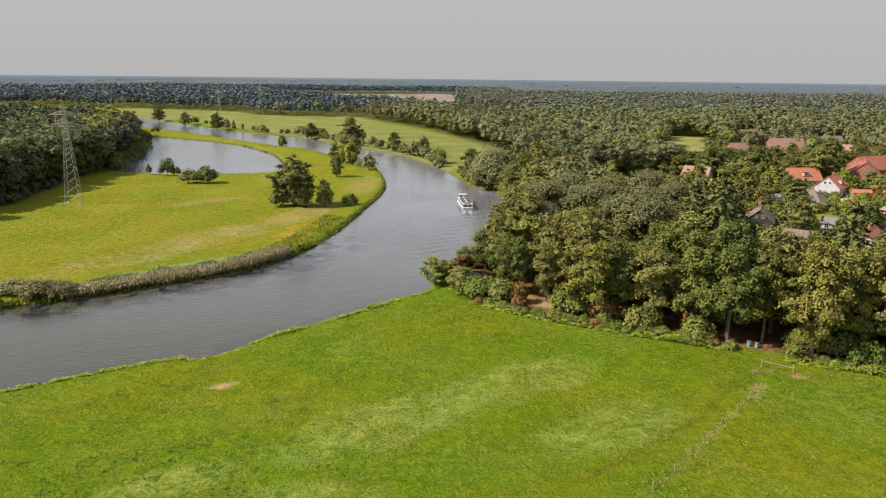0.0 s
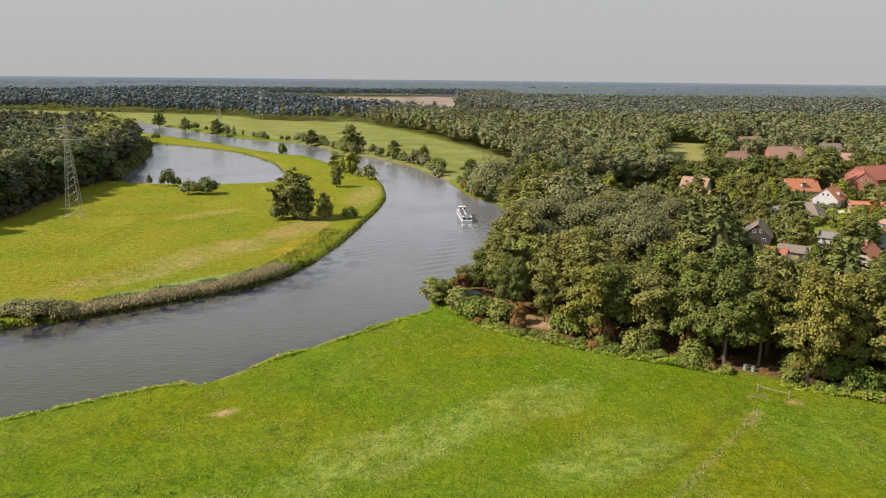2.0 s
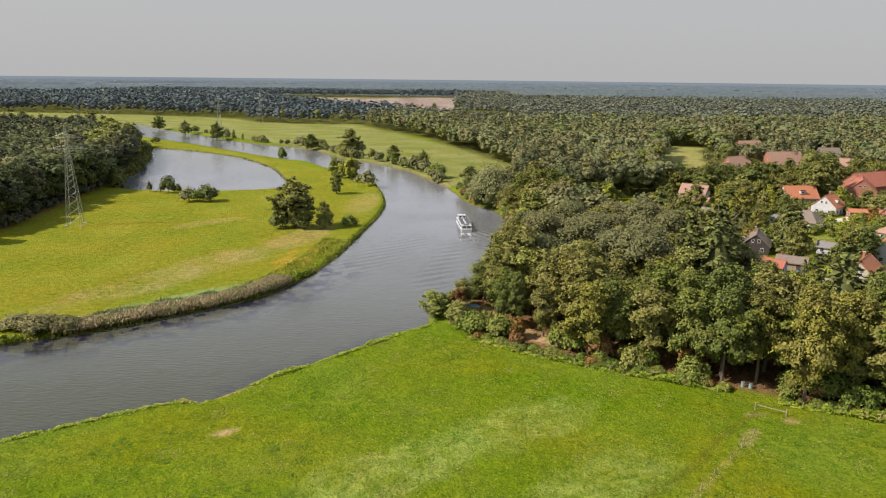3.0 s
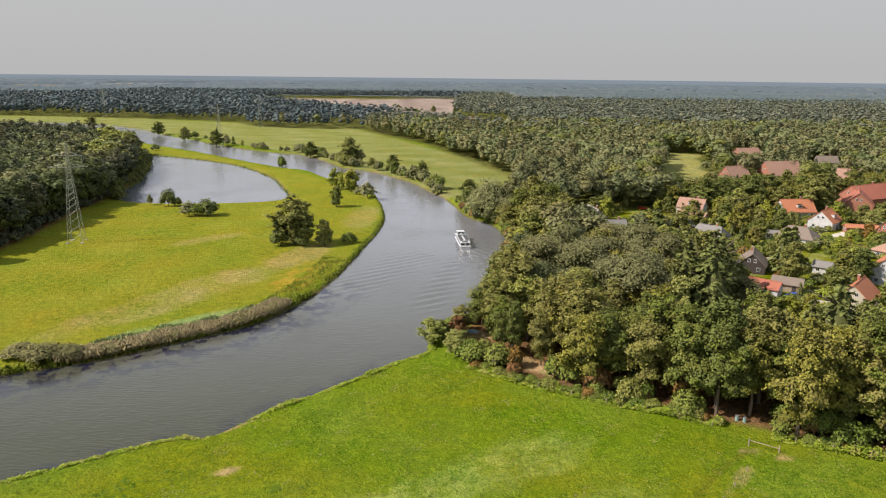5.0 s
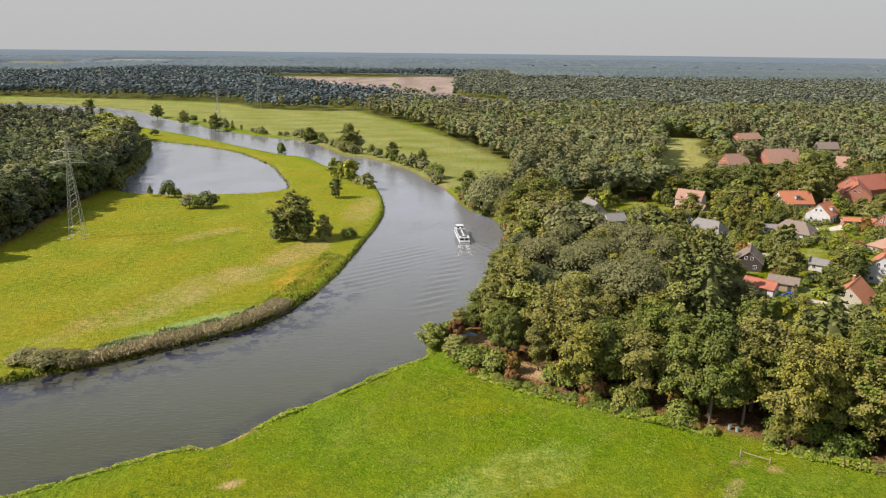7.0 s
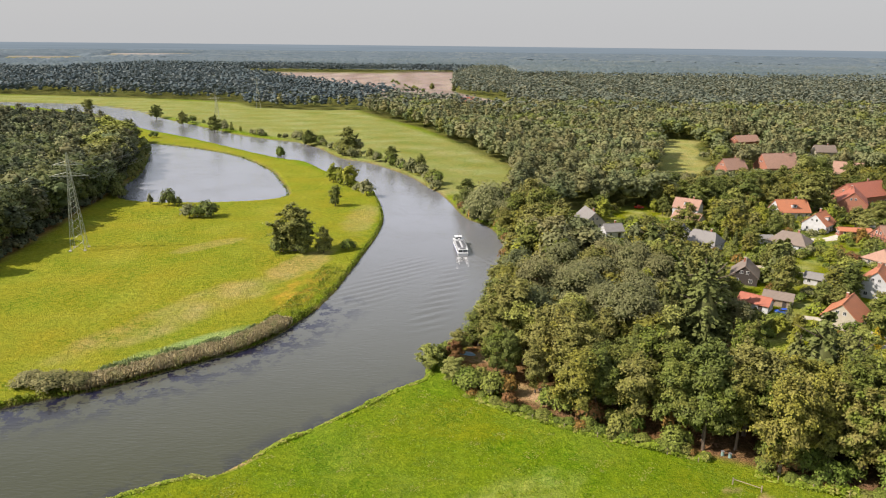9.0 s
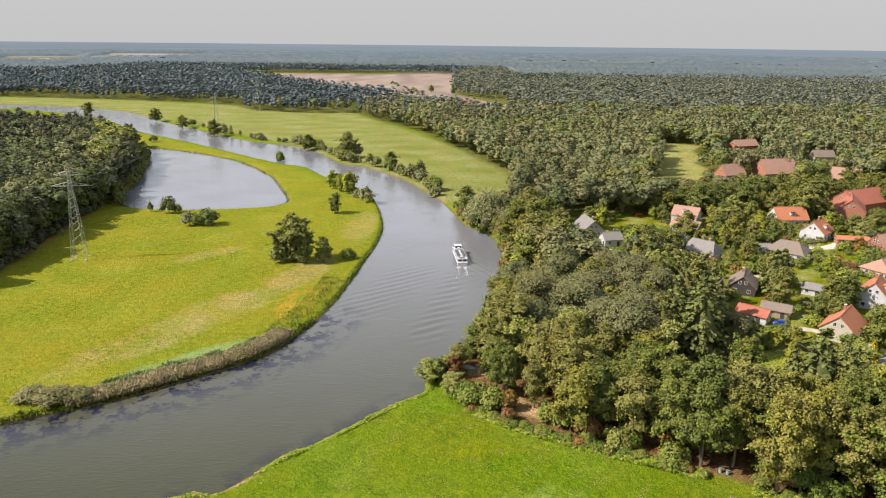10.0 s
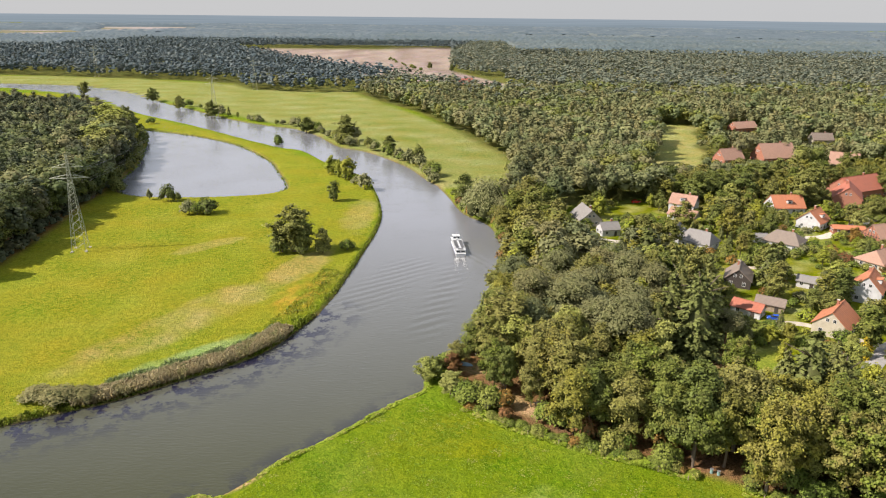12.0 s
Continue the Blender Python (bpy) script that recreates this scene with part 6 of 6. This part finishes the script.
r = random.Random(4)
for i in range(9):
    t = i / 8
    fence_post(19.6 + 26.6 * t + r.uniform(-0.2, 0.2), 65.3 + 31.5 * t + r.uniform(-0.2, 0.2), r.uniform(0.8, 1.0), r.uniform(-5, 5))
for x in (12, 17, 23, 29, 35, 41, 46, 58, 63, 68, 74, 80):
    fence_post(x, float(np.interp(x, (3.7, 13.6, 27.4, 39.2, 55.9, 73.6, 88.4), (134.3, 127, 119.7, 114.6, 106.8, 98.9, 91.6))), r.uniform(1.0, 1.3), r.uniform(-4, 4))
gate = thing("field_gate", pose(49.8, 104.9, 0.0, 0, 0, -28), "pale wooden bar gate at the meadow's corner", "gate")
for sx in (0, 4.6):
    part("post", add_bar(bmesh.new(), (sx, 0, -0.3), (sx, 0, 1.25), 0.11, sides=8), PLANK, gate)
for zz in (0.95,):
    part("rail", add_bar(bmesh.new(), (0, 0.1, zz), (4.6, 0.1, zz - 0.25), 0.07, sides=8), PLANK, gate)

# ---- reeds, rank grass and tufts ----
BANKHERB = leafy("tall bank herbs", [(0.0, (0.20, 0.27, 0.03)), (0.5, (0.25, 0.30, 0.04)), (1.0, (0.32, 0.31, 0.09))], (0.8, 1.7), 0.5)

YOUNGREED = leafy("young reeds", [(0.0, (0.24, 0.31, 0.12)), (1.0, (0.30, 0.35, 0.16))], (0.9, 1.5), 0.55)


def blades(name, x, y, size, mat, label, category, seed, slim=0.45):
    """Upright sprays of stalks, each a bent pair of faces, in one mesh."""
    r = np.random.default_rng(seed)
    n = len(x)
    z = ground_z(x, y)[0]
    a = r.uniform(0, 6.28, n)
    h = size * r.uniform(0.6, 1.2, n) * (1 + (0.12 if name == "reeds" else 0.45) * lumps(x, y, 7, seed + 1))
    w = h * slim * r.uniform(0.7, 1.3, n)
    u = np.stack([np.cos(a), np.sin(a), np.zeros(n)], 1)
    lean = np.stack([r.normal(0, 0.22, n), r.normal(0, 0.22, n), np.ones(n)], 1)
    base = np.column_stack([x, y, z - 0.05])
    side = np.stack([-u[:, 1], u[:, 0], np.zeros(n)], 1)
    quad = np.stack([base - u * w[:, None] * 0.3, base + u * w[:, None] * 0.3, base + lean * h[:, None] * 0.85 + (u * 0.6 + side * 0.3) * w[:, None], base + lean * h[:, None] + (side * 0.35 - u * 0.4) * w[:, None]], 1)
    b = np.arange(n)[:, None] * 4
    F = np.concatenate([b + np.array((0, 1, 2)), b + np.array((0, 2, 3))], 1).reshape(-1, 3)
    tint = np.repeat(np.clip(0.5 + 0.4 * lumps(x, y, 6, seed) + r.uniform(-0.2, 0.2, n), 0, 0.999), 4)
    return tagged(new(name, mesh_of(name, quad.reshape(-1, 3), F, [mat], smooth=True, tint=tint, normals=np.repeat(unit(lean * np.array((1, 1, 1.0)) + 0.35 * side), 4, axis=0))), label, category, kind="stuff")


def along(line, n, lo, hi, seed, inland):
    """Places beside a bank; inland: +1 or -1, the side on which the land lies."""
    r = np.random.default_rng(seed)
    seg = np.linalg.norm(np.diff(line, axis=0), axis=1)
    s = r.uniform(0, seg.sum(), n)
    cum = np.concatenate([[0], np.cumsum(seg)])
    x, y = np.interp(s, cum, line[:, 0]), np.interp(s, cum, line[:, 1])
    k = np.clip(np.searchsorted(cum, s) - 1, 0, len(seg) - 1)
    d = np.diff(line, axis=0)[k] / seg[k][:, None]
    o = r.uniform(lo, hi, n) * inland
    return x - d[:, 1] * o, y + d[:, 0] * o


x, y = along(spline([(-42.7, 174.2), (-45.7, 166.4), (-52.6, 156.4), (-65.4, 145.3), (-76.2, 136.4), (-83.2, 132.6)]), 34000, 0.4, 5.8, 91, -1)
blades("reeds", x, y, 1.25, REED, "dense bed of straw coloured reeds along the bank", "reeds", 92, 0.15)
x, y = along(spline([(-47, 176), (-50, 169), (-57, 160), (-69.5, 150), (-80, 142)]), 5000, -2.4, 2.4, 191, -1)
blades("young_reeds", x, y, 1.0, YOUNGREED, "pale blue green young reeds behind the reed bed", "reeds", 192, 0.25)
x, y = along(BANK_REED[:60], 4200, 0.1, 1.6, 93, -1)
x2, y2 = along(BANK_LEFT[120:], 3600, 0.1, 1.3, 94, -1)
blades("bank_grass", np.concatenate([x, x2]), np.concatenate([y, y2]), 0.6, BANKHERB, "rank grass and herbs along the river banks", "grass", 96, 0.55)
x, y = along(spline([(-43, 172), (-38.5, 187), (-35.9, 202), (-34, 222)]), 2600, 0.8, 10.0, 193, 1)
blades("bank_herbs", x, y, 0.42, BANKHERB, "rough yellow green herbs on the river bank", "grass", 194, 0.6)
x, y = along(POND, 1800, 0.2, 1.2, 97, -1)
blades("pond_grass", x, y, 0.8, TUFT, "rank grass round the backwater", "grass", 98, 0.5)
r = np.random.default_rng(99)
x, y = r.uniform(-75, 90, 150000), r.uniform(58, 145, 150000)
d = away(RIVER, x, y)
k = ~inside(RIVER, x, y) & (d > 1.2) & ~inside(WOOD_NEAR, x, y) & (np.abs(x) < 0.7 * y + 5) & (y < 140 - 0.34 * x) & (x > -70 + (y - 91) * 0.2)
k &= (lumps(x, y, 9, 101) + 0.7 * lumps(x, y, 2.5, 102) + r.uniform(-0.5, 0.5, len(x)) > 0.15)
x, y = x[k][:26000], y[k][:26000]
V, F, N = clumps(r, np.column_stack([x, y, ground_z(x, y)[0] + 0.05]), np.tile((0.0, 0.0, 1.6), (len(x), 1)), 0.17, 1.2)
tagged(new("meadow_tufts", mesh_of("meadow_tufts", V, F, [TUFT], smooth=True, tint=np.repeat(np.clip(0.4 + 0.4 * lumps(x, y, 8, 103), 0, 0.99), 4), normals=N)), "coarse flattened grass tufts over the meadow", "grass", kind="stuff")
rx_, ry_ = [], []
for i in range(46):      # rings and small patches of darker sedge
    cx, cy, rad = r.uniform(-56, -18), r.uniform(64, 94), r.uniform(0.35, 1.1)
    a = r.uniform(0, 6.28, int(26 * rad))
    rx_.append(cx + np.cos(a) * rad * r.normal(1, 0.13, len(a)) * 1.3)
    ry_.append(cy + np.sin(a) * rad * r.normal(1, 0.13, len(a)))
x, y = np.concatenate(rx_), np.concatenate(ry_)
ok = (away(RIVER, x, y) > 2) & ~inside(RIVER, x, y)
x, y = x[ok], y[ok]
V, F, N = clumps(r, np.column_stack([x, y, ground_z(x, y)[0] + 0.07]), np.tile((0.0, 0.0, 1.0), (len(x), 1)), 0.17, 1.2)
tagged(new("sedge_rings", mesh_of("sedge_rings", V, F, [DARKGRASS], smooth=True, tint=np.repeat(r.random(len(x)) * 0.99, 4), normals=N)), "rings and patches of darker sedge in the meadow", "grass", kind="stuff")
x, y = along(np.column_stack([np.array((3.7, 13.6, 27.4, 39.2, 48.5)), np.array((135.5, 128.2, 120.8, 115.8, 112.4))]), 4600, -1.5, 0.9, 104, 1)
x2, y2 = along(np.column_stack([np.array((54.9, 73.6, 88.4)), np.array((107.9, 100, 92.7))]), 2400, -1.3, 0.9, 105, 1)
def herbs(name, x, y, tall, size, label, seed):
    """Leafy herbs: sprays at all heights up to an uneven top."""
    r = np.random.default_rng(seed)
    rank = lumps(x, y, 9, seed + 1) + 0.5 * lumps(x, y, 3, seed + 3)
    x, y, rank = x[rank > -0.75], y[rank > -0.75], rank[rank > -0.75]
    up_to = tall * np.clip(0.6 + 0.7 * rank, 0.06, 1.7)
    at = np.column_stack([x, y, ground_z(x, y)[0] + up_to * r.uniform(0.25, 1.0, len(x))])
    V, F, N = clumps(r, at, np.tile((-0.25, -0.35, 1.0), (len(x), 1)), size, 1.5, 1.0)
    tint = np.repeat(np.clip(0.45 + 0.4 * lumps(x, y, 4, seed + 2) + r.uniform(-0.1, 0.1, len(x)), 0, 0.99), 4)
    return tagged(new(name, mesh_of(name, V, F, [BANKHERB], smooth=True, tint=tint, normals=N)), label, "grass", kind="stuff")


herbs("hedge_herbs", np.concatenate([x, x2]), np.concatenate([y, y2]), 1.1, 0.20, "nettles and rank herbs along the hedge", 106)
x, y = along(BANK_NEAR[22:131], 5600, 0.0, 2.2, 195, -1)
ok = np.hypot(x + 38.6, y - 107.9) > 4.2
herbs("river_herbs", x[ok], y[ok], 0.45, 0.17, "tall light green herbs along the river bank", 197)
x, y = 19.6 + 26.6 * r.random(150) + r.normal(0, 0.3, 150), np.zeros(150)
y = 65.3 + (x - 19.6) * 1.185 + r.normal(0, 0.5, 150)
blades("fence_grass", x, y, 0.3, REED, "dry grass along the pasture fence", "grass", 107, 0.5)
